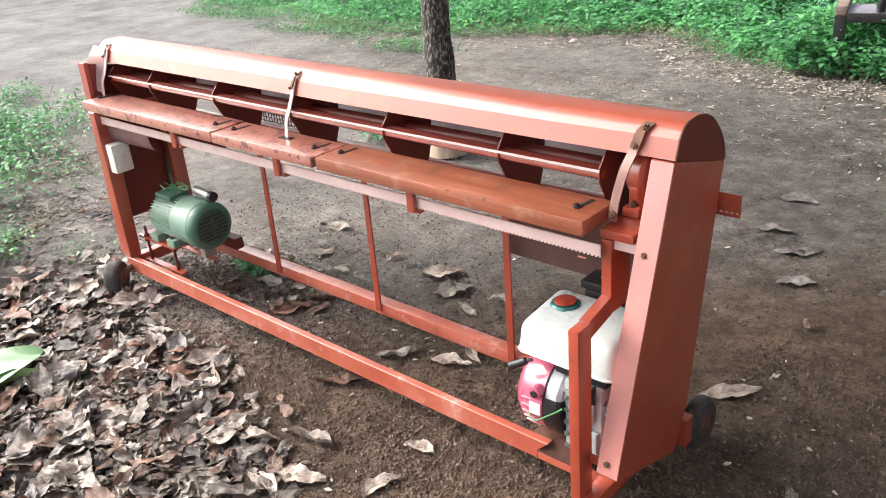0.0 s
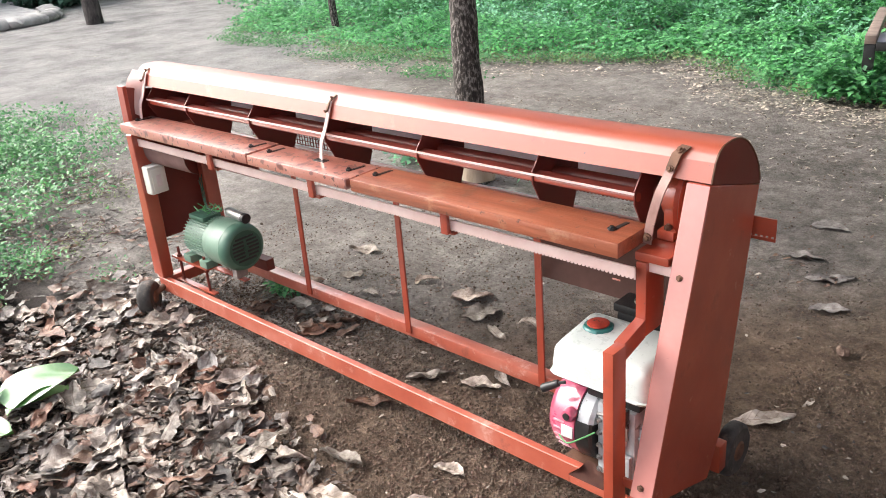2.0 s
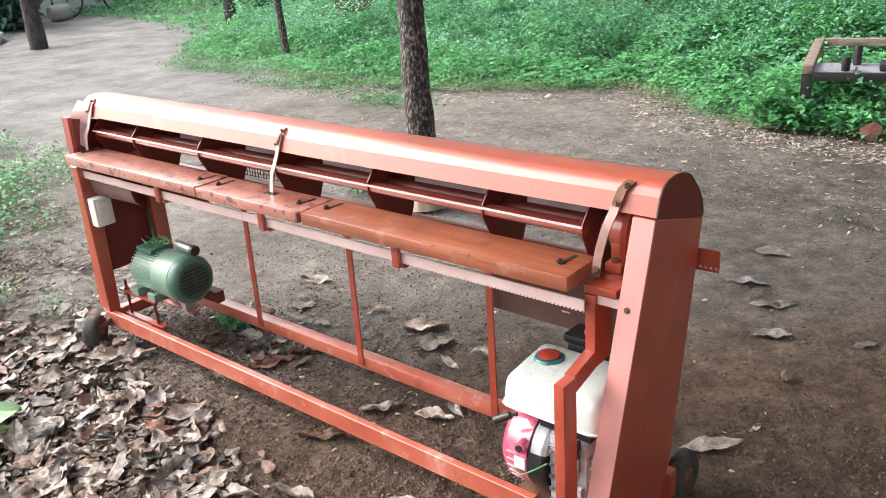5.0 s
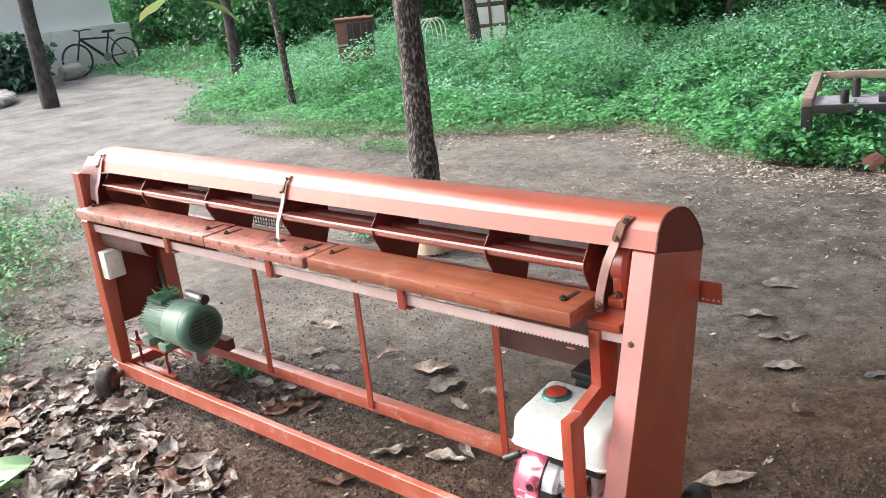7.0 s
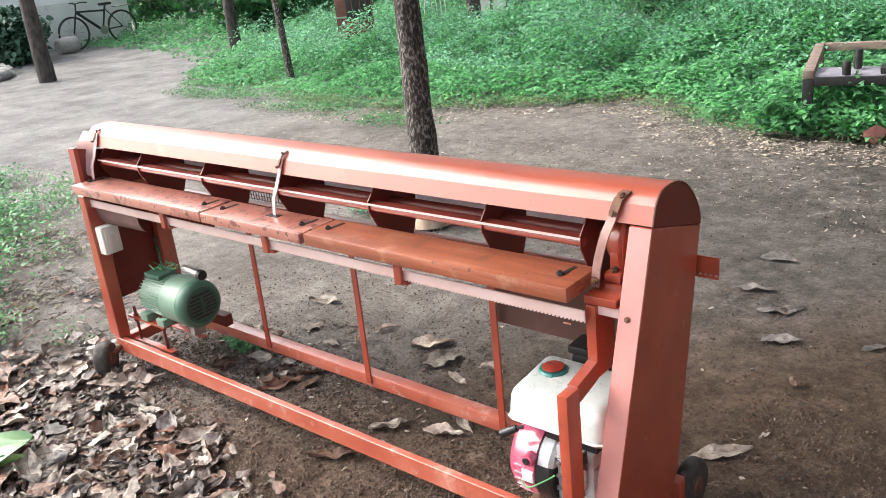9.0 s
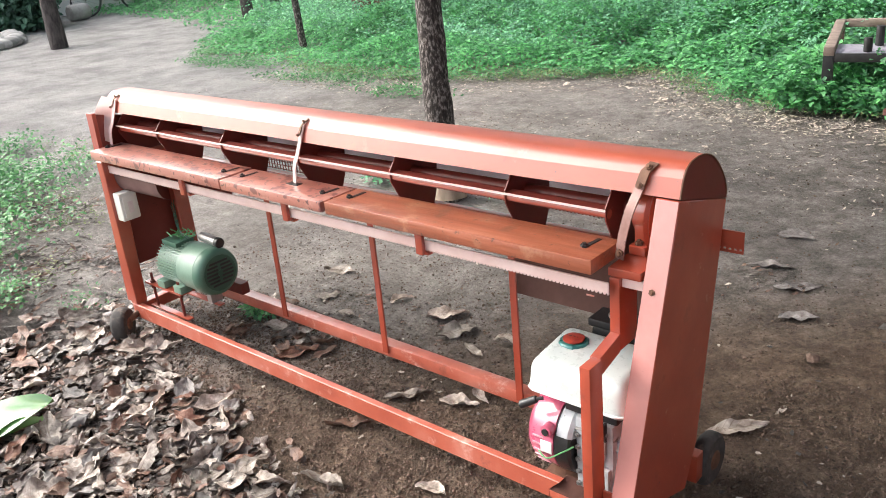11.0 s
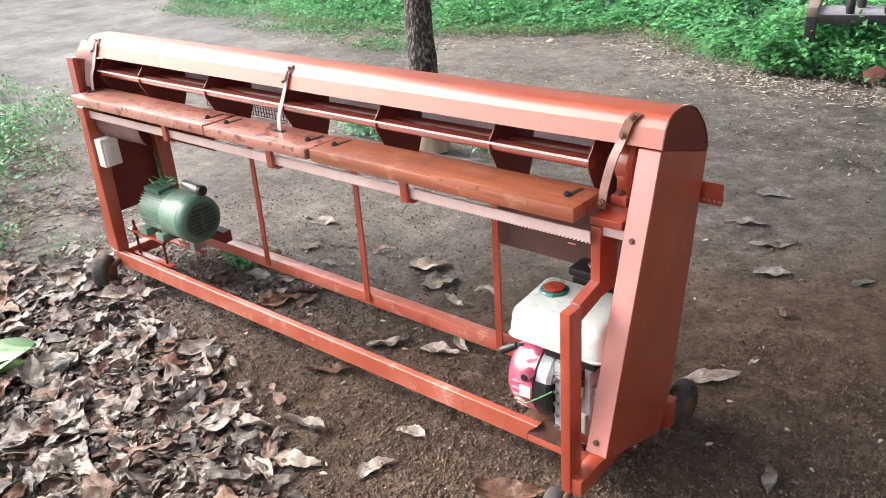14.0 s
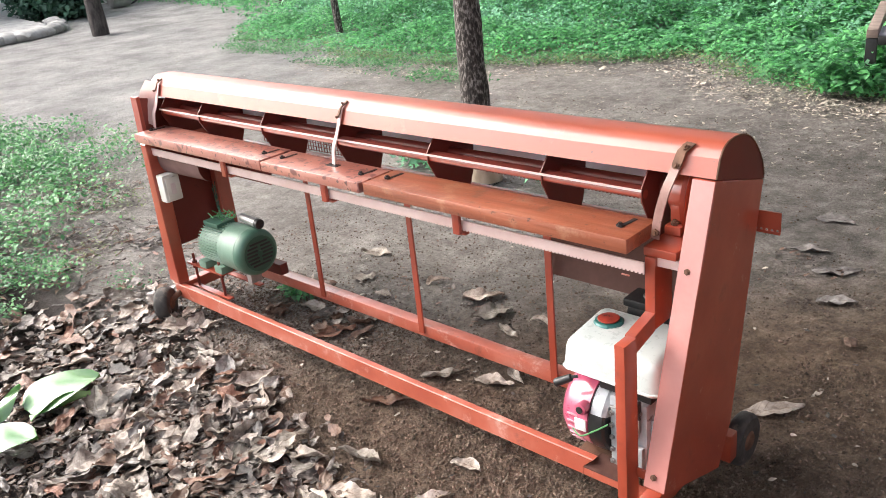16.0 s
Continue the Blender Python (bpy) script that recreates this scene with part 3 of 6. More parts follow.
def curled_leaf(rng, length=1.0, width=0.5, curl=0.6, crumple=0.06, rows=12, cols=7, ease=1.0, torn=0.0):
    """A dry leaf, one unit long, whose two halves roll up along the midrib, with a bent length, wrinkles and torn edges, as a grid of
    quads; with the leaf's own coordinates, along it and across it from -1 to 1."""
    v, f, uv = [], [], []
    ph = rng.uniform(0, 6.28, 6)
    bend, twist, tip = rng.uniform(-0.9, 0.9) * ease, rng.uniform(-0.9, 0.9) * ease, rng.uniform(0.34, 0.6)
    roll = (curl * rng.uniform(0.6, 2.2), curl * rng.uniform(0.2, 2.2))
    rag = rng.uniform(-1, 0.35, (rows, 2)) * torn
    sweep = rng.uniform(-0.12, 0.12)
    for i in range(rows):
        t = i / (rows - 1)
        u = t ** (math.log(0.5) / math.log(tip))
        half = width * 0.5 * (max(0.0, math.sin(math.pi * min(1, u))) ** 0.8 * (1 - 0.25 * t ** 4) + 0.012)
        arc = bend * (t - 0.5)
        cx, cz = (t - 0.5) * (1 - 0.12 * bend * bend * (t - 0.5) ** 2 * 4), 0.5 * bend * (t - 0.5) ** 2
        for j in range(cols):
            s = (j / (cols - 1) - 0.5) * 2
            a = abs(s)
            k = 0 if s < 0 else 1
            turn = roll[k] * (0.7 + 0.5 * math.sin(ph[0] + 3.5 * t + k))
            reach = half * (1 + rag[i][k] * a ** 3)
            th = max(1e-3, abs(turn)) * a
            out = reach * math.sin(th) / max(1e-3, abs(turn)) * (1 if s > 0 else -1)
            up = reach * (1 - math.cos(th)) / max(1e-3, abs(turn)) * (1 if turn > 0 else -1)
            wave = crumple * a * (math.sin(9 * t + ph[1] + 2 * k) + 0.7 * math.sin(17 * t + ph[2] + k))
            fold = crumple * (2.2 * abs(noise.noise((5 * t + ph[3], 2.6 * s + ph[4], ph[5]))) + 1.3 * abs(noise.noise((11 * t + ph[4], 5 * s, ph[3]))) - 1.0)
            z = up + wave + fold + 0.12 * a * half + cz + twist * out * (t - 0.5)
            v.append((length * cx - arc * 0.3 * up, out + sweep * math.sin(math.pi * t), z))
            uv.append((t, s))
    for i in range(rows - 1):
        for j in range(cols - 1):
            a = i * cols + j
            f.append((a, a + 1, a + cols + 1, a + cols))
    return v, f, uv


# ---- ground ----
def rise(x, y):
    """The height of the ground: shallow swells and small lumps."""
    return 0.010 * noise.noise((x * 0.9, y * 0.9, 3.1)) + 0.006 * noise.noise((x * 4.1, y * 4.1, 1.7)) + 0.004 * noise.noise((x * 13, y * 13, 0.3)) + 0.0045 * noise.noise((x * 31, y * 31, 5.3)) + 0.0035 * noise.noise((x * 62, y * 62, 2.3)) - 0.006


def spread(lo, hi, step, far):
    dense = list(np.arange(lo, hi + step / 2, step))
    out, s = [], step
    p = hi
    while p < far:
        s *= 1.12
        p += s
        out.append(p)
    low, s, p = [], step, lo
    while p > -far:
        s *= 1.12
        p -= s
        low.append(p)
    return low[::-1] + dense + out


def build_ground():
    xs, ys = spread(-2.2, 1.2, 0.0105, 400), spread(-1.0, 1.5, 0.0105, 400)
    nx, ny = len(xs), len(ys)
    co = np.zeros((ny, nx, 3), np.float32)
    for j, y in enumerate(ys):
        for i, x in enumerate(xs):
            co[j, i] = (x, y, rise(x, y) if abs(x) < 25 and abs(y) < 25 else 0)
    idx = np.arange(nx * ny).reshape(ny, nx)
    q = np.stack([idx[:-1, :-1], idx[:-1, 1:], idx[1:, 1:], idx[1:, :-1]], -1).reshape(-1, 4)
    me = bpy.data.meshes.new("ground")
    me.from_pydata(co.reshape(-1, 3).tolist(), [], q.tolist())
    me.polygons.foreach_set("use_smooth", np.full(len(q), True))
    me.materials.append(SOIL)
    tagged(new("ground", me), "bare dark packed soil, paler and dustier on the yard", "ground", kind="structure")


build_ground()


def crumbs(n, x0, x1, y0, y1, lo, hi, seed):
    rng = np.random.default_rng(seed)
    v = np.array([(1, 0.1, 0), (-0.9, 0.2, 0.1), (0.1, 1, 0), (-0.1, -0.9, 0.1), (0.15, -0.1, 0.8), (0, 0, -0.5)])
    f = [(0, 2, 4), (2, 1, 4), (1, 3, 4), (3, 0, 4), (2, 0, 5), (1, 2, 5), (3, 1, 5), (0, 3, 5)]
    x, y = rng.uniform(x0, x1, n), rng.uniform(y0, y1, n)
    keep = np.array([noise.noise((a * 1.7, b * 1.7, 9)) for a, b in zip(x, y)]) + rng.uniform(-0.35, 1.0, n) > 0
    x, y = x[keep], y[keep]
    n = len(x)
    s = lo * (hi / lo) ** (rng.random(n) ** 2.2)
    z = np.array([rise(a, b) for a, b in zip(x, y)]) + s * 0.2
    sc = s[:, None] * rng.uniform(0.6, 1.2, (n, 3))
    m = frames_for(np.stack([x, y, z], 1), rng.uniform(0, 6.3, n), rng.uniform(-0.6, 0.6, n), rng.uniform(-0.6, 0.6, n), sc)
    scatter_mesh("soil_crumbs", v, f, m, CRUMB, True, "loose dark crumbs and small clods of soil", "soil")


crumbs(95000, -2.3, 1.3, -1.05, 0.5, 0.0024, 0.0084, 3)
crumbs(14000, -2.4, 1.4, 0.5, 1.5, 0.002, 0.0075, 6)
crumbs(9000, -3.5, 2.0, 1.5, 3.5, 0.002, 0.008, 4)
crumbs(32000, 0.10, 1.3, -0.6, 0.95, 0.0024, 0.0084, 7)
crumbs(500, -2.5, 1.4, -1.1, 1.0, 0.006, 0.012, 5)


# ---- unseen wall and roof, added to block light ----
tagged(part("light_block_wall", box(5.0, 5.2, -7.0, 9.0, 0.0, 3.2, 0.01), BROWNWOOD), "unseen plain plank wall, added to keep the right side dark", "wall", kind="structure")
tagged(part("light_block_roof", box(-3.0, 3.4, -0.9, 3.0, 3.2, 3.35, 0.01), BROWNWOOD), "unseen plain plank roof, added to shade the machine and its reflections", "roof", kind="structure")


# ---- the stripping machine ----
machine = thing("groundnut_stripper", (-0.95, 0.16, 0.0), "long red-painted steel groundnut stripping machine standing on bare soil", "farm machine")
RAIL = 0.045
ZR = 0.075
# base frame
part("front_rail", prism([(-2.07, 0.063), (-0.098, 0.063), (-0.098, 0.088), (-0.066, ZR + RAIL), (-2.07, ZR + RAIL)], "y", 0.0, 0.022, 0.0012), RAILPAINT, machine)
part("rail_end", box(-0.0975, 0.092, 0.0, 0.022, 0.063, 0.086, 0.002), RAILPAINT, machine)
part("rear_rail", box(-2.03, 0.092, 0.285, 0.285 + RAIL, ZR, ZR + RAIL, 0.006), RAILPAINT, machine)
part("end_rail", box(-2.07, -2.03, 0.024, 0.283, ZR, ZR + RAIL, 0.005), PAINT, machine)
part("end_rail", box(0.094, 0.134, -0.118, 0.34, ZR, ZR + RAIL, 0.005), PAINT, machine)
# near front post, stepped
part("front_post", box(0.082, 0.106, -0.122, -0.0722, ZR + 0.002, 0.5575, 0.0008), PAINT, machine)
part("step_bar", prism([(0.0775, -0.0725), (0.1015, -0.0725), (0.084, 0.0435), (0.0595, 0.0435)], "z", 0.514, 0.5575, 0.0005), PAINT, machine)
part("upper_post", box(0.058, 0.083, 0.044, 0.123, 0.514, 0.690, 0.003), PAINT, machine)
part("top_cross_bar", box(0.054, 0.132, 0.046, 0.345, 0.692, 0.712, 0.003), PAINT, machine)
part("rear_post", box(0.096, 0.132, 0.302, 0.340, ZR + RAIL, 0.69, 0.003), PAINT, machine)
# far legs
part("front_leg", prism([(-0.002, ZR + RAIL), (0.045, ZR + RAIL), (0.062, 0.705), (0.0, 0.705)], "x", -2.072, -2.030, 0.003), PAINT, machine)
part("rear_leg", prism([(0.262, ZR + RAIL), (0.322, ZR + RAIL), (0.322, 0.69), (0.262, 0.69)], "x", -2.072, -2.034, 0.003), PAINT, machine)
part("top_cross_bar", box(-2.074, -2.028, 0.064, 0.345, 0.665, 0.705, 0.003), PAINT, machine)
# rear beam and thin stays
part("rear_beam", box(-2.028, 0.043, 0.318, 0.345, 0.618, 0.652, 0.003), PAINT, machine)
for x, lean in ((-1.454, -0.012), (-0.934, -0.006), (-0.384, -0.004)):
    stay = part("stay", prism([(x - 0.011 + lean, ZR + RAIL - 0.028), (x + 0.013 + lean, ZR + RAIL - 0.028), (x + 0.011, 0.63), (x - 0.011, 0.63)], "y", 0.277, 0.2835, 0.001), PAINT, machine)
    part("bolt", bolt((x, 0.2765, 0.60), (0, -1, 0), 0.007, 0.004), RUST, stay)

# serrated strips
def comb(x0, x1, z0, z1, y, pitch=0.0100, depth=0.0045, thick=0.004):
    n = int((x1 - x0) / pitch)
    e, g = pitch * 0.22, pitch * 0.30
    b = bmesh.new()
    for i in range(n):
        xl = x0 + i * pitch
        xr = xl + pitch
        cols = [(xl, z0), (xl + e, z0), (xl + g, z0 + depth), (xr - g, z0 + depth), (xr - e, z0), (xr, z0)]
        fr = [b.verts.new((x, y, z)) for x, z in cols]
        bk = [b.verts.new((x, y + thick, z)) for x, z in cols]
        tf = [b.verts.new((x, y, z1)) for x in (xl, xr)]
        tb = [b.verts.new((x, y + thick, z1)) for x in (xl, xr)]
        b.faces.new((tf[0], *fr, tf[1]))
        b.faces.new((tb[1], *bk[::-1], tb[0]))
        for k in range(5):
            b.faces.new((fr[k], bk[k], bk[k + 1], fr[k + 1]))
        b.faces.new((tf[0], tf[1], tb[1], tb[0]))
    bmesh.ops.remove_doubles(b, verts=b.verts, dist=0.0002)
    return b


part("serrated_strip", comb(-2.03, 0.074, 0.6585, 0.687, 0.020, depth=0.0038), STRIP, machine, "pale red steel strip with a serrated lower edge", smooth=0)
part("perforated_strip", box(0.136, 0.2362, 0.332, 0.336, 0.6680, 0.6748, 0.0004, bm=comb(0.136, 0.238, 0.675, 0.722, 0.332, 0.0125, 0.005)), PAINT, machine, "short steel strip end with a row of holes", smooth=0)
for x in (-1.53, -0.995, -0.465):
    b = box(x - 0.012, x + 0.012, 0.006, 0.0175, 0.650, 0.712, 0.003)
    box(x - 0.012, x + 0.012, 0.0265, 0.07, 0.642, 0.650, 0.002, bm=b)
    part("strip_bracket", b, PAINT, machine)

# plank table of three boards
def plank(x0, x1, top, slots, material):
    b = box(x0, x1, -0.018, 0.112, 0.7165, top, 0.0032)
    p = part("plank", b, material, machine)
    for sx in slots:
        # no slot is cut: a thin black plate gives its shade
        s = box(-0.030, 0.030, -0.0055, 0.0055, 0, 0.0016, 0.0005, turn=pose(sx, 0.064, top - 0.0002, 0, 0, 84))
        bolt((sx - 0.004, 0.040, top + 0.001), (0, 0, 1), 0.009, 0.005, bm=s)
        part("slot_bolt", s, BLACK, p, "black plate standing for a shaded slot, with its bolt")
    return p


plank(-2.062, -1.266, 0.750, (-2.03, -1.31), BOARD)
plank(-1.260, -0.797, 0.747, (-1.215, -0.845), BOARD)
plank(-0.780, 0.052, 0.751, (-0.735, 0.005), BOARD_WORN)
for x, w in ((-1.07, 0.05),):
    # uncut notch, its shade drawn as a black strip
    part("notch_shade", box(x - w / 2 + 0.07, x + w / 2 + 0.07, 0.052, 0.075, 0.746, 0.7485, 0.001), BLACK, machine, "black strip standing for the shaded strap notch")

# reel: bars on eight-cornered plates about the shaft
RC, RZ = 0.190, 0.797
SHAPE = [(-0.092, 0.026), (-0.092, -0.004), (-0.026, -0.125), (0.066, -0.125), (0.084, -0.08), (0.096, 0.0), (0.088, 0.075), (0.05, 0.115), (-0.015, 0.115)]
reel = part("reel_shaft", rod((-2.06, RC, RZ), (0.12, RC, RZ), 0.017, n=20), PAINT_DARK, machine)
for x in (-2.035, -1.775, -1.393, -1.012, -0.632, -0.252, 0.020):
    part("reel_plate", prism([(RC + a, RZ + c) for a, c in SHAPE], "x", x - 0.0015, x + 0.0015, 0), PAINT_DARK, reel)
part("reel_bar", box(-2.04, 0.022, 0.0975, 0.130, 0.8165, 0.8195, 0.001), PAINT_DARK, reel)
# pale strip along the bar: its sky highlight painted on
part("bar_edge_glint", box(-2.04, 0.022, 0.0935, 0.0970, 0.8150, 0.8205, 0.001), STRIP, reel, "bar front edge, pale for the sky glint on it")
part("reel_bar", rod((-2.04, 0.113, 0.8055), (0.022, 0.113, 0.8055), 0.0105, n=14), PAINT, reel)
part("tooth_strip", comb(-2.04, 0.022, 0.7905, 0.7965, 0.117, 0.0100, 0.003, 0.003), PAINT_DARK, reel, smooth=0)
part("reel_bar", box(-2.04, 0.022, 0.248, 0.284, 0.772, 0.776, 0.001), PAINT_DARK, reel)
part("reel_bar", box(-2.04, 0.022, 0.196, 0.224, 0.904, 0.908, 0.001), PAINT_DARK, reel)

# hood: bowed sheet with end caps
PROFILE = [(0.0, a, c) for a, c in ((0.1165, 0.906), (0.132, 0.924), (0.158, 0.9345), (0.215, 0.9325), (0.268, 0.909), (0.318, 0.853), (0.338, 0.798))]
LINE = [(0.104, 0.866), (0.1082, 0.8797), (0.1124, 0.893)] + [(p.y, p.z) for p in curve_points(PROFILE, 6)]
def hood_sheet(x0, x1, nx=40):
    b = bmesh.new()
    cy, cz = 0.22, 0.82
    outer, inner = [], []
    for i in range(nx + 1):
        x = x0 + (x1 - x0) * i / nx
        sag = -0.002 * math.sin(math.pi * min(1, max(0, (i / nx - 0.35) / 0.6))) if i else 0
        wob = 0.0012 * noise.noise((x * 3, 0, 0))
        outer.append([b.verts.new((x, y, z + wob + (sag if k < 5 else 0))) for k, (y, z) in enumerate(LINE)])
        inner.append([b.verts.new((x, y + (cy - y) * 0.016, z + (cz - z) * 0.016 + wob + (sag if k < 5 else 0))) for k, (y, z) in enumerate(LINE)])
    m = len(LINE)
    for s, rev in ((outer, False), (inner, True)):
        for i in range(nx):
            for k in range(m - 1):
                q = (s[i][k], s[i + 1][k], s[i + 1][k + 1], s[i][k + 1])
                b.faces.new(q[::-1] if rev else q)
    for k in (0, m - 1):
        for i in range(nx):
            b.faces.new((outer[i][k], outer[i + 1][k], inner[i + 1][k], inner[i][k]))
    for i in (0, nx):
        for k in range(m - 1):
            b.faces.new((outer[i][k], outer[i][k + 1], inner[i][k + 1], inner[i][k]))
    return b


hood = part("hood", hood_sheet(-2.105, 0.188), HOODPAINT, machine, "bowed red sheet-metal hood, glossy and worn", smooth=16)
part("inner_sheet", box(-2.06, 0.12, 0.3285, 0.331, 0.736, 0.82, 0.0005), GALV, hood, "galvanised inner sheet, sky reflection put into its lilac")
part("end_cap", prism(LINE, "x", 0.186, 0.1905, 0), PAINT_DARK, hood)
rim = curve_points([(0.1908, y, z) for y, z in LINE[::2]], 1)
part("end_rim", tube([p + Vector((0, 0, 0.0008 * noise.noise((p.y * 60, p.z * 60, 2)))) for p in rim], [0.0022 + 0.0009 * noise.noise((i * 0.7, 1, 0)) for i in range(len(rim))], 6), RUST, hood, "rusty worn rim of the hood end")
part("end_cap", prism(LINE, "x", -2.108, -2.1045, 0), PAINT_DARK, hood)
# straps over the hood edge
for x0, x1, low in ((0.066, 0.108, 0.722), (-0.999, -0.984, 0.750), (-2.052, -2.045, 0.752)):
    y0 = 0.075 if low < 0.74 else 0.066
    path = curve_points([(x0, y0, low), (x0 + 0.006, y0 + 0.004, low + 0.05), (x0 + (x1 - x0) * 0.45, 0.086, 0.83), (x0 + (x1 - x0) * 0.75, 0.1025, 0.874), (x1, 0.1155, 0.914)], 4)
    s = part("strap", ribbon(path, 0.024 if low < 0.74 else (0.034 if x0 < -2 else 0.019), 0.003, (1, -0.25, 0)), STRIP if x0 < -2 else (STRAP_DARK if x0 > 0 else STRAP), machine, "pale worn steel strap", smooth=60)
    e = ribbon([(x1 - 0.006, 0.1005, 0.885), (x1, 0.1135, 0.914), (x1 + 0.012, 0.132, 0.929)], 0.024 if low < 0.74 else 0.010, 0.003, (1, -0.25, 0))
    size = 0.008 if low < 0.74 else 0.0045
    bolt((x1 - 0.006, 0.099, 0.886), (0, -0.9, 0.4), size, 0.004, bm=e)
    bolt((x1 + 0.006, 0.118, 0.923), (0, -0.7, 0.7), size, 0.004, bm=e)
    part("strap_hook", e, RUST, s, "rusty bolted strap end")
    if low < 0.74:
        part("bolt", bolt((x0 + 0.003, 0.072, 0.738), (0.1, -1, 0.1), 0.009, 0.006), RUST, s)
b = bmesh.new()
lip = [[b.verts.new(p) for p in row] for row in (((-2.106, 0.100, 0.924), (-2.060, 0.122, 0.914)), ((-2.104, 0.070, 0.892), (-2.058, 0.110, 0.890)), ((-2.102, 0.056, 0.866), (-2.056, 0.103, 0.862)), ((-2.094, 0.052, 0.815), (-2.056, 0.086, 0.812)), ((-2.085, 0.054, 0.772), (-2.060, 0.070, 0.757)))]
for r0, r1 in zip(lip, lip[1:]):
    b.faces.new((r0[0], r0[1], r1[1], r1[0]))
bmesh.ops.solidify(b, geom=b.faces[:], thickness=0.002)
part("end_flange", b, STRIP, hood, "pale flange at the hood end", smooth=60)
part("hood_pin", rod((-2.13, 0.105, 0.905), (-2.108, 0.14, 0.909), 0.004, n=8), RUST, hood)

# belt guard, leaning
GUARD = [(0.104, 0.864), (0.338, 0.797), (0.213, 0.215), (0.155, 0.112), (-0.106, 0.205)]
guard = part("belt_guard", prism(GUARD, "x", 0.137, 0.190, 0.0025), PAINT, machine, "leaning red sheet-metal belt guard")
slope = (Vector((0, -0.106, 0.205)) - Vector((0, 0.104, 0.864))).normalized()
out = Vector((0, -slope.z, slope.y)) * (1 if slope.z > 0 else -1)
out = out if out.y < 0 else -out
face = [Vector((0, 0.104, 0.864)) + slope * 0.003 + out * 0.0004, Vector((0, -0.106, 0.205)) - slope * 0.004 + out * 0.0004]
part("guard_front", prism([(face[0].y, face[0].z), (face[1].y, face[1].z), (face[1].y + out.y * 0.0012, face[1].z + out.z * 0.0012), (face[0].y + out.y * 0.0012, face[0].z + out.z * 0.0012)], "x", 0.1385, 0.1885, 0), PALE_RED, guard, "paler front face")
for z, y in ((0.676, 0.0448), (0.235, -0.0987)):
    part("bolt", bolt((0.160, y, z), (0, -0.95, 0.3), 0.0075, 0.004), RUST, guard)
part("guard_tab", box(0.0835, 0.150, 0.054, 0.059, 0.668, 0.690, 0.001), STRIP, machine)
part("guard_tab", box(0.107, 0.146, -0.083, -0.077, 0.205, 0.228, 0.001), PAINT, machine)
# the far guard's shade is in its darker paint
far_guard = part("belt_guard", prism([(0.034, 0.872), (0.33, 0.80), (0.300, 0.26), (0.046, 0.26)], "x", -2.104, -2.078, 0.0025), PAINT_DARK, machine, "red sheet-metal belt guard, darkened to hold its shade")
part("guard_edge", prism([(0.008, 0.12), (0.026, 0.12), (0.046, 0.874), (0.030, 0.874)], "x", -2.118, -2.0755, 0.001), PAINT, far_guard)
# drive pulley and bearing
pulley = part("pulley", lathe([(0.108, 0.02), (0.108, 0.086), (0.112, 0.094), (0.118, 0.086), (0.124, 0.094), (0.128, 0.086), (0.128, 0.02)], (0, RC, RZ), "x", 36), PAINT, machine)
brg = part("bearing_block", box(0.060, 0.100, RC - 0.065, RC + 0.065, 0.713, 0.735, 0.004), PAINT, machine)
part("housing", rod((0.058, RC, RZ), (0.102, RC, RZ), 0.050, n=24, bm=box(0.064, 0.096, RC - 0.045, RC + 0.045, 0.735, RZ, 0.004), bevel=0.006), PAINT, brg)
for dy in (-0.052, 0.052):
    part("bolt", bolt((0.08, RC + dy, 0.735), (0, 0, 1), 0.009, 0.008), RUST, brg)

# rear aprons and front flap
def apron(x0, x1, zb=0.438, curl=0.03):
    path = [(0, 0.300, zb), (0, 0.303, zb + 0.02), (0, 0.312, zb + 0.08), (0, 0.316, 0.61)]
    return ribbon([((x0 + x1) / 2, p[1], p[2]) for p in curve_points(path, 4)], x1 - x0, 0.003, (1, 0, 0))


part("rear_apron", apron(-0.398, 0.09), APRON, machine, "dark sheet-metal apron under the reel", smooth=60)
# this end's apron takes the shade-darkened red
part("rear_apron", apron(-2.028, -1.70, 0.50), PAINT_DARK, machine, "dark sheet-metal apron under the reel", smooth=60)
flap = curve_points([(-1.885, 0.034, 0.652), (-1.885, 0.038, 0.62), (-1.885, 0.052, 0.592), (-1.885, 0.080, 0.574)], 4)
part("front_flap", ribbon(flap, 0.285, 0.002, (1, 0, 0.02)), FLAP, machine, "dull bent sheet-metal flap", smooth=60)
part("apron_tip", box(0.010, 0.030, 0.026, 0.029, 0.642, 0.6455, 0.001), RAILPAINT, machine)
# wire screen behind the reel
b = bmesh.new()
for i in range(31):
    x = -1.76 + i * 0.015
    box(x - 0.0012, x + 0.0012, 0.3450, 0.3474, 0.654, 0.715, 0, bm=b)
for k in range(5):
    z = 0.656 + k * 0.0142
    box(-1.762, -1.308, 0.3476, 0.3498, z - 0.0012, z + 0.0012, 0, bm=b)
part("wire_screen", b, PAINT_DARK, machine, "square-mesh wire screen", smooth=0)

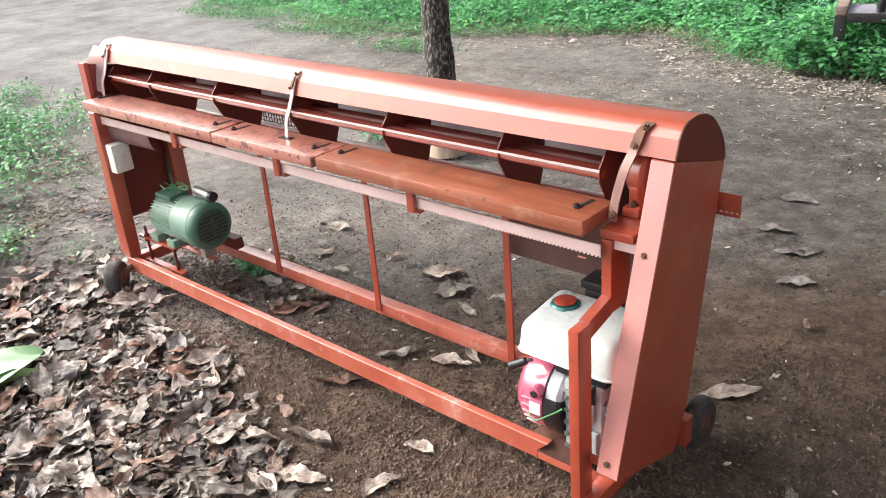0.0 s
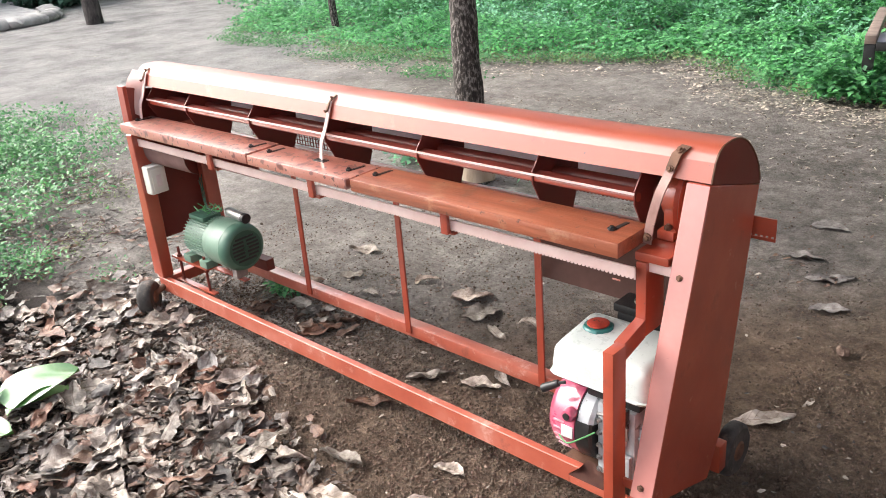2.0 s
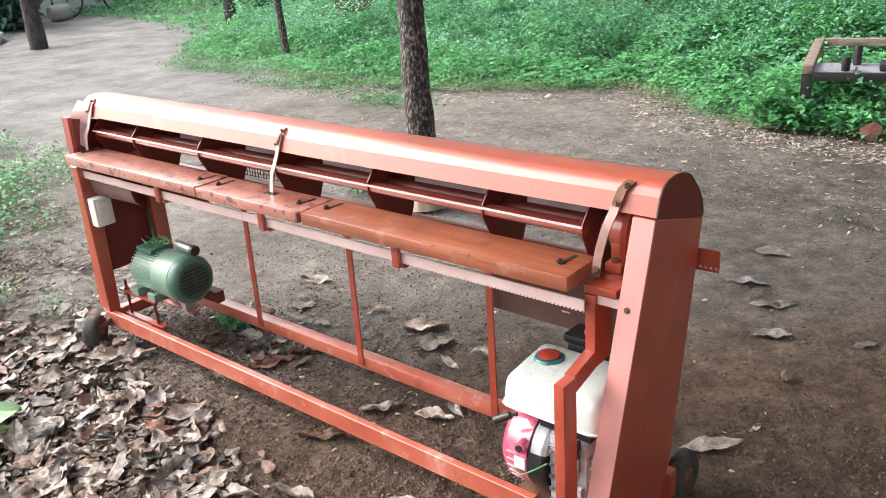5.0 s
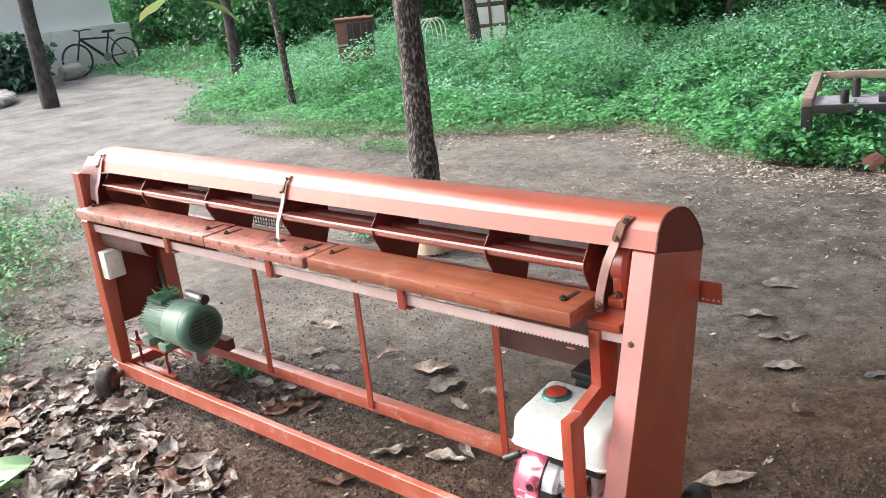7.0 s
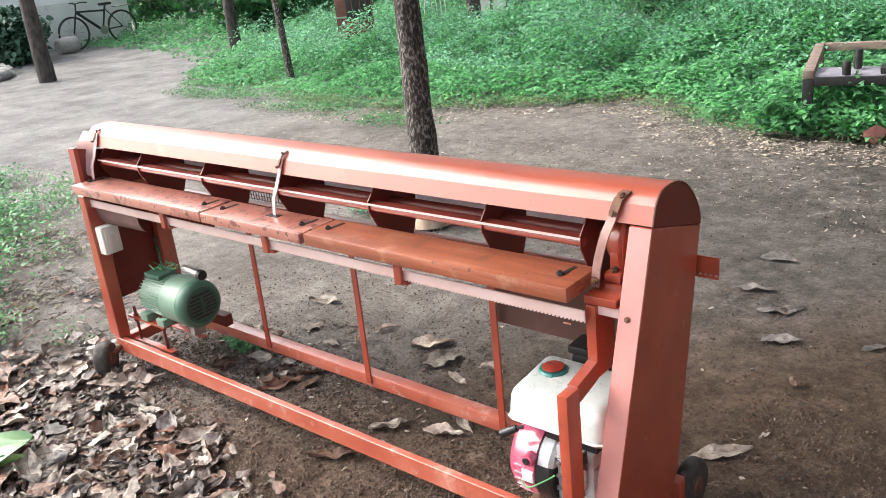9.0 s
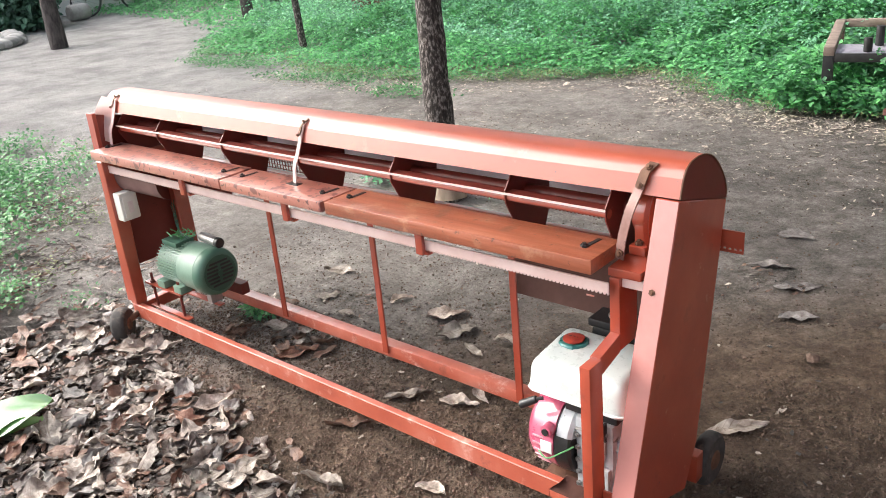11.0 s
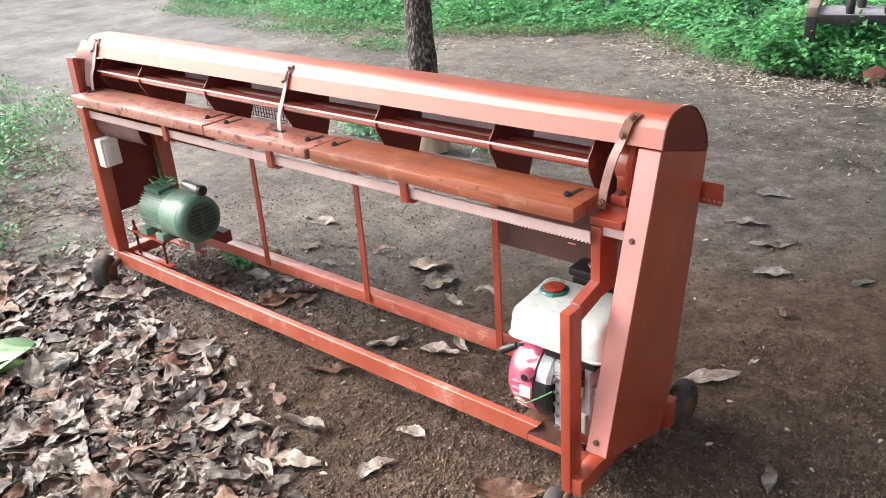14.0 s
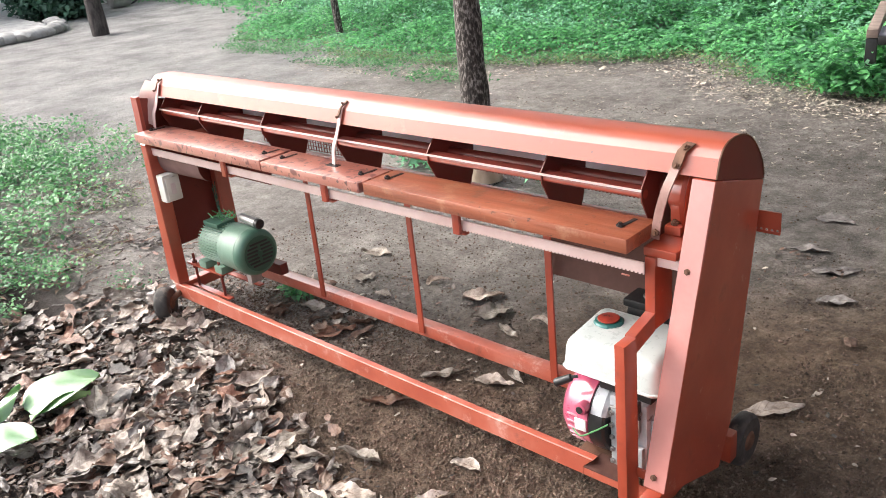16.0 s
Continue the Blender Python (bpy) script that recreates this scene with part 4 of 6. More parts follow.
# wheels
def wheel(c, r, w, turn=0.0):
    t = Matrix.Translation(c) @ pose(0, 0, 0, 0, 0, turn)
    b = lathe([(-w / 2, r * 0.45), (-w / 2, r * 0.86), (-w / 2 + 0.006, r * 0.96), (-w * 0.2, r), (w * 0.2, r), (w / 2 - 0.006, r * 0.96), (w / 2, r * 0.86), (w / 2, r * 0.45)], (0, 0, 0), "x", 30)
    bmesh.ops.transform(b, matrix=t, verts=b.verts)
    wh = part("wheel", b, RUBBER, machine, "solid dusty rubber wheel")
    b = lathe([(-w / 2 - 0.004, 0.010), (-w / 2 - 0.004, r * 0.3), (-w / 2 + 0.004, r * 0.46), (w / 2 - 0.004, r * 0.46), (w / 2 + 0.004, r * 0.3), (w / 2 + 0.004, 0.010)], (0, 0, 0), "x", 24)
    bmesh.ops.transform(b, matrix=t, verts=b.verts)
    part("hub", b, RUST, wh)
    return wh


wheel((0.158, 0.356, 0.066), 0.072, 0.042)
part("axle", rod((0.115, 0.335, 0.080), (0.140, 0.356, 0.066), 0.014), RUST, machine)
part("axle_bracket", box(0.1350, 0.1780, 0.246, 0.282, 0.062, 0.142, 0.003), PAINT, machine)
wheel((-2.055, -0.066, 0.060), 0.066, 0.055, 40)
part("axle", rod((-2.045, -0.058, 0.060), (-2.045, 0.002, 0.085), 0.012), RUST, machine)
wheel((0.056, -0.108, 0.012), 0.042, 0.04)
part("axle", rod((0.074, -0.108, 0.014), (0.1, -0.10, 0.080), 0.010), RUST, machine)

# switch box on the far leg
sw = part("switch_box", box(-2.029, -1.982, 0.008, 0.080, 0.474, 0.584, 0.008), CREAM, machine, "cream plastic switch box")
part("switch_plate", box(-1.9815, -1.977, 0.018, 0.070, 0.486, 0.572, 0.002), CREAM, sw)
part("label", box(-1.9765, -1.975, 0.034, 0.054, 0.505, 0.548, 0), PALE, sw, "faded print")

# electric motor
MY, MZ = 0.135, 0.298
motor = part("motor_body", lathe([(-1.915, 0.03), (-1.915, 0.062), (-1.905, 0.077), (-1.755, 0.077), (-1.755, 0.03)], (0, MY, MZ), "x", 48), MOTOR, machine, "green ribbed electric motor")
for k in range(44):
    a = 2 * math.pi * k / 44
    f = box(-1.905, -1.766, -0.0018, 0.0018, 0.0755, 0.0855, 0.0008, turn=Matrix.Translation((0, MY, MZ)) @ Matrix.Rotation(a, 4, "X"))
    part("fin", f, MOTOR, motor)
cover = part("fan_cover", lathe([(-1.765, 0.070), (-1.765, 0.088), (-1.658, 0.090), (-1.655, 0.086), (-1.655, 0.006)], (0, MY, MZ), "x", 48), MOTOR, motor, "smooth green fan cover", smooth=40)
# the end turned from the light gets a darker copy of the green
part("cover_end", lathe([(-1.6545, 0.03), (-1.6545, 0.0905), (-1.640, 0.0905), (-1.625, 0.086), (-1.616, 0.078), (-1.6135, 0.070), (-1.6135, 0.006)], (0, MY, MZ), "x", 48), MOTOR_MID, cover, "rounded green cover end, darkened to hold its shade", smooth=40)
for row in range(7):
    z = (row - 3) * 0.0142
    half = math.sqrt(max(0.0, 0.058 ** 2 - z * z))
    spans = ((-half, half),) if abs(row - 3) == 3 else ((-half, -0.006), (0.006, half))
    for y0, y1 in spans:
        part("vent_slot", box(-1.6126, -1.6116, MY + y0, MY + y1, MZ + z - 0.0040, MZ + z + 0.0040, 0.0004), BLACK, cover)
part("grille_face", rod((-1.6134, MY, MZ), (-1.6127, MY, MZ), 0.068, n=40), MOTOR_DARK, cover, "dark green vent grille")
part("hub_boss", rod((-1.6126, MY, MZ), (-1.608, MY, MZ), 0.011, n=16, bevel=0.002), MOTOR_DARK, cover)
part("terminal_box", box(-1.90, -1.80, MY - 0.045, MY + 0.035, MZ + 0.075, MZ + 0.094, 0.005), MOTOR_MID, motor)
cap = part("capacitor", rod((-1.74, MY + 0.035, MZ + 0.108), (-1.625, MY + 0.03, MZ + 0.104), 0.018, n=24, bevel=0.003), STEEL, motor, "silver start capacitor")
part("capacitor_end", rod((-1.642, MY + 0.031, MZ + 0.1045), (-1.622, MY + 0.03, MZ + 0.104), 0.0192, n=24, bevel=0.003), BLACK, cap)
for i in range(4):
    off = 0.006 * math.sin(i * 2.1)
    part("wire", tube(curve_points([(-1.97 + 0.01 * i, 0.20 + off, 0.48 + 0.01 * i), (-1.90, 0.17 + off, 0.45), (-1.84 + off, 0.14, 0.418), (-1.78, 0.135 + off, 0.404 + off)], 5), [0.0016] * 16, 6), MOTOR_DARK, motor)
b = bmesh.new()
for i in range(26):
    a = RNG.uniform(0, 6.3)
    p = Vector((-1.82 + RNG.uniform(-0.05, 0.06), 0.135 + RNG.uniform(-0.03, 0.03), 0.408 + RNG.uniform(-0.004, 0.012)))
    rod(p, p + Vector((math.cos(a) * 0.03, math.sin(a) * 0.02, RNG.uniform(-0.004, 0.022))), 0.0022, n=5, bm=b)
part("wire_sleeve", b, GREENTAPE, motor, "frayed green wire sleeve")
for x in (-1.90, -1.79):
    for y in (MY - 0.062, MY + 0.062):
        part("foot", box(x - 0.025, x + 0.025, y - 0.025, y + 0.025, 0.206, 0.236, 0.004), MOTOR, motor)
part("foot", box(-1.69, -1.66, MY - 0.03, MY + 0.02, 0.170, 0.213, 0.004), STEEL, motor)
part("motor_plate", box(-2.026, -1.78, 0.050, 0.220, 0.196, 0.2055, 0.002), PAINT, machine)
part("motor_plate", box(-2.026, -1.66, 0.240, 0.275, 0.150, 0.196, 0.002), PAINT_DARK, machine)
for x, y in ((-1.985, 0.062), (-1.80, 0.062), (-1.985, 0.205), (-1.80, 0.205)):
    b = rod((x, y, 0.105), (x, y, 0.245), 0.0055, n=8)
    bolt((x, y, 0.2056), (0, 0, 1), 0.011, 0.008, bm=b)
    bolt((x, y, 0.184), (0, 0, 1), 0.011, 0.008, bm=b)
    part("threaded_rod", b, PAINT_DARK, machine)
part("rod_bar", box(-2.026, -1.76, 0.050, 0.074, 0.098, 0.104, 0.001), PAINT, machine)
part("rod_bar", box(-2.026, -1.76, 0.193, 0.217, 0.098, 0.104, 0.001), PAINT, machine)

# petrol engine
part("engine_plate", box(-0.13, 0.092, 0.023, 0.283, 0.104, 0.112, 0.001), RUST, machine, "dark oily steel base plate")
b = bmesh.new()
low = [b.verts.new(p) for p in ((-0.096, -0.0030, 0.0885), (0.035, -0.0030, 0.0895), (0.035, 0.034, 0.1235), (-0.064, 0.034, 0.1235))]
b.faces.new(low)
bmesh.ops.solidify(b, geom=b.faces[:], thickness=0.003)
part("gusset", b, BROWNED, machine, "browned corner plate", smooth=0)
part("gusset_web", box(0.036, 0.041, -0.012, -0.001, 0.064, 0.128, 0.001), PAINT, machine)
EY, EZ = 0.105, 0.219
engine = part("crankcase", box(-0.029, 0.075, 0.020, 0.195, 0.114, 0.320, 0.012), ALU, machine, "small petrol engine, cast grey crankcase")
for z in (0.150, 0.180, 0.215, 0.250):
    part("rib", box(0.0755, 0.084, 0.03, 0.185, z - 0.004, z + 0.004, 0.002), ALU, engine)
for y in (0.04, 0.075, 0.11, 0.145, 0.175):
    part("rib", box(0.0755, 0.088, y - 0.004, y + 0.004, 0.125, 0.275, 0.002), ALU, engine)
for k in range(6):
    part("cooling_fin", box(-0.05, 0.05, 0.205 + k * 0.012, 0.209 + k * 0.012, 0.19, 0.33, 0.001), ALU, engine)
for y, z in ((0.05, 0.13), (0.16, 0.13), (0.05, 0.27), (0.16, 0.27)):
    part("bolt", bolt((0.0755, y, z), (1, 0, 0), 0.009, 0.006), STEEL, engine)
part("governor_arm", box(0.02, 0.06, 0.010, 0.0185, 0.245, 0.30, 0.002), STEEL, engine)
part("oil_plug", rod((0.02, 0.0195, 0.150), (0.02, 0.004, 0.150), 0.014, n=12, bevel=0.002), BLACK, engine)
part("side_boss", rod((0.03, 0.0195, 0.235), (0.03, 0.006, 0.235), 0.026, n=20, bevel=0.003), ALU, engine)
part("flywheel_housing", lathe([(-0.074, 0.04), (-0.074, 0.104), (-0.072, 0.107), (-0.036, 0.105), (-0.031, 0.098), (-0.031, 0.04)], (0, EY - 0.006, EZ + 0.004), "x", 40), BLACK, engine, "black flywheel housing")
rec = part("starter_cover", lathe([(-0.172, 0.01), (-0.172, 0.052), (-0.168, 0.070), (-0.157, 0.092), (-0.140, 0.104), (-0.0745, 0.108), (-0.0745, 0.03)], (0, EY - 0.006, EZ + 0.006), "x", 40), PINK, engine, "faded red recoil starter cover")
for k in range(9):
    a = math.pi * (0.95 + 0.5 * k / 8)
    part("cover_slot", box(-0.135, -0.105, -0.0022, 0.0022, 0.1030, 0.1078, 0.0008, turn=Matrix.Translation((0, EY - 0.006, EZ + 0.006)) @ Matrix.Rotation(a - math.pi / 2, 4, "X")), PALE_PINK, rec)
part("label", box(-0.110, -0.078, -0.0112, -0.0072, 0.206, 0.238, 0.001), WHITE, rec, "white paper label")
part("stop_knob", rod((-0.088, 0.008, 0.272), (-0.088, -0.018, 0.272), 0.016, n=16, bevel=0.003), PINK, rec)
part("stop_switch", rod((-0.088, -0.018, 0.272), (-0.088, -0.022, 0.272), 0.009, n=12), BLACK, rec)
grip = rod((-0.158, -0.016, 0.324), (-0.118, -0.003, 0.347), 0.0115, 0.0095, n=14, bevel=0.004)
rod((-0.118, -0.003, 0.347), (-0.104, 0.004, 0.351), 0.0045, n=8, bm=grip)
part("handle", grip, BLACK, rec, "black pull handle")
b = lathe([(-0.070, 0.04), (-0.070, 0.1065), (-0.066, 0.1095), (-0.038, 0.1085), (-0.0285, 0.100), (-0.0285, 0.04)], (0, EY - 0.005, EZ + 0.005), "x", 40)
# lower half cut away; the black housing stands for the shadow there
bmesh.ops.bisect_plane(b, geom=b.verts[:] + b.edges[:] + b.faces[:], plane_co=(0, EY, EZ + 0.004), plane_no=(0, 0.35, 1), clear_inner=True)
part("shroud", b, ALU, engine, "pale cooling shroud over the flywheel")
part("wire", tube(curve_points([(-0.115, -0.012, 0.205), (-0.085, -0.022, 0.200), (-0.05, -0.012, 0.222), (-0.02, 0.0, 0.245)], 5), [0.0022] * 16, 6), GREENTAPE, engine)
# tank
def tank_body():
    b = bmesh.new()
    bmesh.ops.create_cube(b, size=1)
    for v in b.verts:
        up = v.co.z > 0
        v.co = Vector((-0.020 + v.co.x * (0.256 if up else 0.272), 0.112 + v.co.y * (0.206 if up else 0.224), 0.3955 + v.co.z * 0.096))
    bevelled(b, 0.036, 6)
    for v in b.verts:
        v.co.x -= 0.09 * (v.co.y - 0.02)
    return b


tank = part("fuel_tank", tank_body(), TANK, engine, "white enamelled fuel tank, dusty", smooth=60)
b = prism([(-0.157, 0.026), (-0.150, 0.006), (-0.131, -0.004), (0.090, -0.004), (0.109, 0.006), (0.116, 0.026), (0.102, 0.198), (0.079, 0.2265), (-0.149, 0.2265), (-0.173, 0.198)], "z", 0.3655, 0.3690, 0.0015)
part("seam", b, TANK, tank)
film = lathe([(0.438, 0.034), (0.4395, 0.039), (0.444, 0.0375), (0.4485, 0.034), (0.449, 0.02)], (-0.097, 0.135, 0), "z", 40)
for v in film.verts:
    d = v.co - Vector((-0.097, 0.135, v.co.z))
    v.co += d * 0.12 * noise.noise((v.co.x * 90, v.co.y * 90, v.co.z * 60)) + Vector((0, 0, 0.0016 * noise.noise((v.co.x * 140, v.co.y * 140, 4))))
part("filler_film", film, TEAL, tank, "crumpled teal film round the filler", smooth=30)
part("filler_cap", rod((-0.097, 0.135, 0.4505), (-0.097, 0.135, 0.4550), 0.0275, n=28, bevel=0.002), REDCAP, tank, "red filler cap")
for i, (x, w) in enumerate(((-0.105, 0.012), (-0.085, 0.014), (-0.064, 0.012), (-0.044, 0.012), (-0.026, 0.010))):
    part("print_bar", box(-w / 2, w / 2, -0.0002, 0.0002, -0.006, 0.006, 0, turn=Matrix.Translation((x, 0.0041, 0.3945)) @ pose(0, 0, 0, -5.4, 0, 0)), PALE, tank, "worn pale print")
air = part("air_filter", box(-0.108, 0.03, 0.232, 0.31, 0.30, 0.440, 0.012), BLACK, engine, "black air filter box")
part("filter_lid", box(-0.115, 0.036, 0.230, 0.316, 0.4405, 0.462, 0.004), BLACK, air)
part("wing_nut", rod((-0.062, 0.268, 0.462), (-0.062, 0.268, 0.470), 0.014, n=12, bevel=0.002), STEEL, air)
part("muffler", box(0.055, 0.12, 0.205, 0.285, 0.34, 0.44, 0.015), STEEL, engine)
part("tank_stay", box(-0.06, 0.08, 0.03, 0.17, 0.3205, 0.3475, 0.004), BLACK, engine)

for z in (0.13, 0.165, 0.20, 0.235, 0.27):
    part("bolt", bolt((-0.02, 0.0195, z), (0, -1, 0), 0.007, 0.005), STEEL, engine)
part("gasket", box(0.018, 0.022, 0.0165, 0.0195, 0.118, 0.282, 0.0005), BLACK, engine)
part("side_casting", box(0.030, 0.070, 0.004, 0.0195, 0.120, 0.205, 0.006), ALU, engine)
part("dipstick", rod((0.05, 0.0035, 0.135), (0.05, -0.012, 0.140), 0.013, n=10, bevel=0.002), CREAM, engine, "cream oil filler plug")
part("governor_spring", rod((-0.02, 0.012, 0.292), (0.065, 0.012, 0.302), 0.004, n=8), STEEL, engine)
part("throttle_lever", box(0.055, 0.062, -0.004, 0.018, 0.29, 0.332, 0.002), BLACK, engine)
part("carburettor", box(-0.03, 0.03, 0.196, 0.222, 0.26, 0.33, 0.006), ALU, engine)
part("fuel_hose", tube(curve_points([(0.03, 0.02, 0.336), (0.045, 0.004, 0.318), (0.06, 0.010, 0.29), (0.05, 0.019, 0.275)], 5), [0.004] * 16, 8), BLACK, engine)
part("drive_pulley", lathe([(0.0885, 0.012), (0.0885, 0.045), (0.094, 0.038), (0.100, 0.038), (0.106, 0.045), (0.106, 0.012)], (0.002, EY, EZ), "x", 28), RUST, engine)


# ---- yard: wall, trees, things far off ----
wall = thing("house_wall", (-17.6, 4.0, 0), "whitewashed house wall with a stained grey plinth", "wall", kind="structure")
part("wall_face", box(-17.9, -17.62, -6.0, 9.05, 0.0, 3.4, 0.02), WALLPAINT, wall)
part("plinth", box(-17.618, -17.40, -6.0, 9.30, 0.0, 0.92, 0.02), PLINTH, wall)


def tree(name, path, radii, label, crown=None, seed=1, limbs=4, bark=BARK):
    """A tapered trunk with limbs and a loose crown of leaf clumps above."""
    rng = np.random.default_rng(seed)
    base = Vector(path[0])
    t = thing(name, base, label, "tree")
    pts = curve_points(path, 5)
    rad = np.interp(np.linspace(0, 1, len(pts)), np.linspace(0, 1, len(radii)), radii)
    rad = [r * (1 + 0.06 * noise.noise((i * 0.9, seed, 0))) for i, r in enumerate(rad)]
    b = tube(pts, rad, 20)
    for v in b.verts:
        n = noise.noise((v.co.x * 14, v.co.y * 14, v.co.z * 5))
        n2 = noise.noise((v.co.x * 40, v.co.y * 40, v.co.z * 12))
        ax = min(pts, key=lambda p: abs(p.z - v.co.z))
        d = (v.co - ax)
        d.z = 0
        if d.length > 1e-4:
            v.co += d * (0.10 * n + 0.05 * n2)
    part("trunk", b, bark, t, smooth=60)
    if not crown:
        return t
    top = Vector(pts[-1])
    tips = []
    for k in range(limbs):
        a = 2 * math.pi * k / limbs + rng.uniform(-0.4, 0.4)
        reach = crown[0] * rng.uniform(0.55, 0.95)
        end = top + Vector((math.cos(a) * reach, math.sin(a) * reach, crown[1] * rng.uniform(0.3, 0.9)))
        mid = top.lerp(end, 0.5) + Vector((0, 0, 0.25))
        part("limb", tube(curve_points([top - Vector((0, 0, 0.1)), mid, end], 4), np.linspace(radii[-1] * 0.7, 0.02, 9), 8), bark, t, smooth=60)
        tips += [mid, end, mid.lerp(end, 0.5)]
    n = crown[2]
    c = np.array([tips[i] for i in rng.integers(0, len(tips), n)])
    pos = c + rng.normal(0, 1, (n, 3)) * np.array([crown[0] * 0.30, crown[0] * 0.30, crown[1] * 0.28])
    v, f = flat_leaf(0.3, 0.3)
    m = frames_for(pos, rng.uniform(0, 6.3, n), rng.uniform(-0.6, 0.9, n), rng.uniform(-0.7, 0.7, n), rng.uniform(0.2, 0.45, n))
    scatter_mesh("crown", v, f, m, BUSH, False, "", "", "", parent=t)
    return t


young = tree("tree", [(-1.95, 1.80, -0.03), (-2.00, 1.84, 0.5), (-2.05, 1.89, 1.1), (-2.14, 1.97, 2.1), (-2.2, 2.0, 4.6)], [0.086, 0.076, 0.067, 0.064, 0.056], "young tree with a dark mottled leaning trunk beside the machine", (1.7, 1.5, 900), 2)
foot = tube(curve_points([(-1.95, 1.80, 0.0), (-1.966, 1.812, 0.12), (-1.980, 1.824, 0.25)], 6), np.linspace(0.098, 0.085, 13), 20)
for v in foot.verts:
    v.co += Vector((noise.noise((v.co.x * 30, v.co.y * 30, v.co.z * 7)), noise.noise((v.co.y * 30, v.co.x * 30, v.co.z * 7 + 5)), 0.8 * noise.noise((v.co.x * 25, v.co.y * 25, 3)) if v.co.z > 0.23 else 0)) * 0.012
part("bare_foot", foot, BARE_WOOD, young, "pale barkless lower trunk", smooth=60)
tree("tree", [(-11.93, 4.53, -0.03), (-11.98, 4.55, 1.2), (-12.03, 4.60, 2.6), (-12.05, 4.6, 7.4)], [0.135, 0.102, 0.09, 0.08], "dark straight tree trunk on the bare yard", (1.6, 1.4, 350), 3, bark=BARK_DARK)
tree("tree", [(-10.5, 7.0, -0.03), (-10.58, 7.05, 1.0), (-10.7, 7.1, 2.2), (-10.7, 7.1, 7.2)], [0.10, 0.085, 0.075, 0.06], "grey-brown tree trunk among weeds", (1.6, 1.4, 350), 4, bark=BARK_DARK)
tree("tree", [(-7.10, 5.22, -0.03), (-7.18, 5.24, 0.8), (-7.30, 5.28, 1.8), (-7.34, 5.30, 6.2)], [0.046, 0.040, 0.036, 0.03], "slim pale tree trunk at the edge of weeds", (1.3, 1.2, 300), 5)
# the next four dense crowns are unseen, added to block sky from the hood
tree("tree", [(-6.9, 8.7, -0.03), (-7.0, 8.7, 1.0), (-7.1, 8.75, 2.4), (-7.1, 8.8, 6.6)], [0.11, 0.095, 0.085, 0.07], "grey tree trunk standing in tall weeds", (3.0, 2.6, 2600), 6)
tree("tree", [(-9.6, 10.6, -0.03), (-9.7, 10.6, 1.4), (-9.8, 10.7, 6.4)], [0.10, 0.09, 0.07], "reddish-brown trunk far back in weeds", (3.0, 2.6, 2600), 7, bark=BARK_DARK)
tree("tree", [(-3.8, 10.4, -0.03), (-3.7, 10.4, 1.4), (-3.8, 10.5, 6.4)], [0.09, 0.08, 0.07], "dark trunk wrapped in climbing leaves", (3.2, 2.8, 3200), 8, bark=BARK_DARK)
tree("tree", [(1.2, 9.6, -0.03), (1.2, 9.6, 1.5), (1.3, 9.7, 4.6)], [0.14, 0.12, 0.10], "dark trunk in shade behind weeds", (3.2, 2.8, 3200), 9, bark=BARK_DARK)
tree("tree", [(-14.8, 12.0, -0.03), (-14.9, 12.0, 1.6), (-15, 12.1, 3.4)], [0.14, 0.12, 0.10], "dark trunk in shade behind weeds", (2.8, 2.3, 1500), 10, bark=BARK_DARK)

# bicycle leaning at the wall
def bicycle(x, y0, y1):
    t = thing("bicycle", (x, (y0 + y1) / 2, 0), "dark bicycle parked against the whitewashed wall", "bicycle")
    r = 0.33

    def wheel_at(y):
        b = bmesh.new()
        pts = [(x, y + r * 0.97 * math.cos(a), r + r * 0.97 * math.sin(a)) for a in np.linspace(0, 2 * math.pi, 33)]
        tube(pts, [0.022] * 33, 6, bm=b)
        w = part("wheel", b, BLACK, t)
        s = bmesh.new()
        for k in range(14):
            a = 2 * math.pi * k / 14
            rod((x, y, r), (x, y + 0.31 * math.cos(a), r + 0.31 * math.sin(a)), 0.003, n=4, bm=s)
        part("spokes", s, STEEL, w)
    wheel_at(y0)
    wheel_at(y1)
    seat, head, bb = (x, y1 - 0.30, 0.80), (x, y0 + 0.14, 0.74), (x, y1 - 0.46, 0.31)
    b = bmesh.new()
    for p, q, rr in ((head, bb, 0.030), (head, (x, y1 - 0.33, 0.70), 0.02), (seat, bb, 0.02), (bb, (x, y1, r), 0.014), ((x, y1 - 0.31, 0.72), (x, y1, r), 0.012), (head, (x, y0, r), 0.018), (head, (x, y0 + 0.17, 0.90), 0.016)):
        rod(p, q, rr, n=8, bm=b)
    part("frame", b, BLACK, t)
    part("saddle", box(x - 0.07, x + 0.07, y1 - 0.42, y1 - 0.17, 0.80, 0.855, 0.025), BLACK, t)
    part("handlebar", tube(curve_points([(x + 0.28, y0 + 0.28, 0.91), (x + 0.22, y0 + 0.16, 0.92), (x, y0 + 0.17, 0.90), (x - 0.22, y0 + 0.16, 0.92), (x - 0.28, y0 + 0.28, 0.91)], 4), [0.014] * 17, 6), BLACK, t)
    part("carrier", box(x - 0.07, x + 0.07, y1 - 0.12, y1 + 0.26, 0.735, 0.755, 0.004), STEEL, t)
    part("crank", rod((x + 0.05, y1 - 0.46, 0.31), (x + 0.07, y1 - 0.46, 0.31), 0.09, n=16), STEEL, t)
    return t


bicycle(-16.25, 7.30, 8.40)

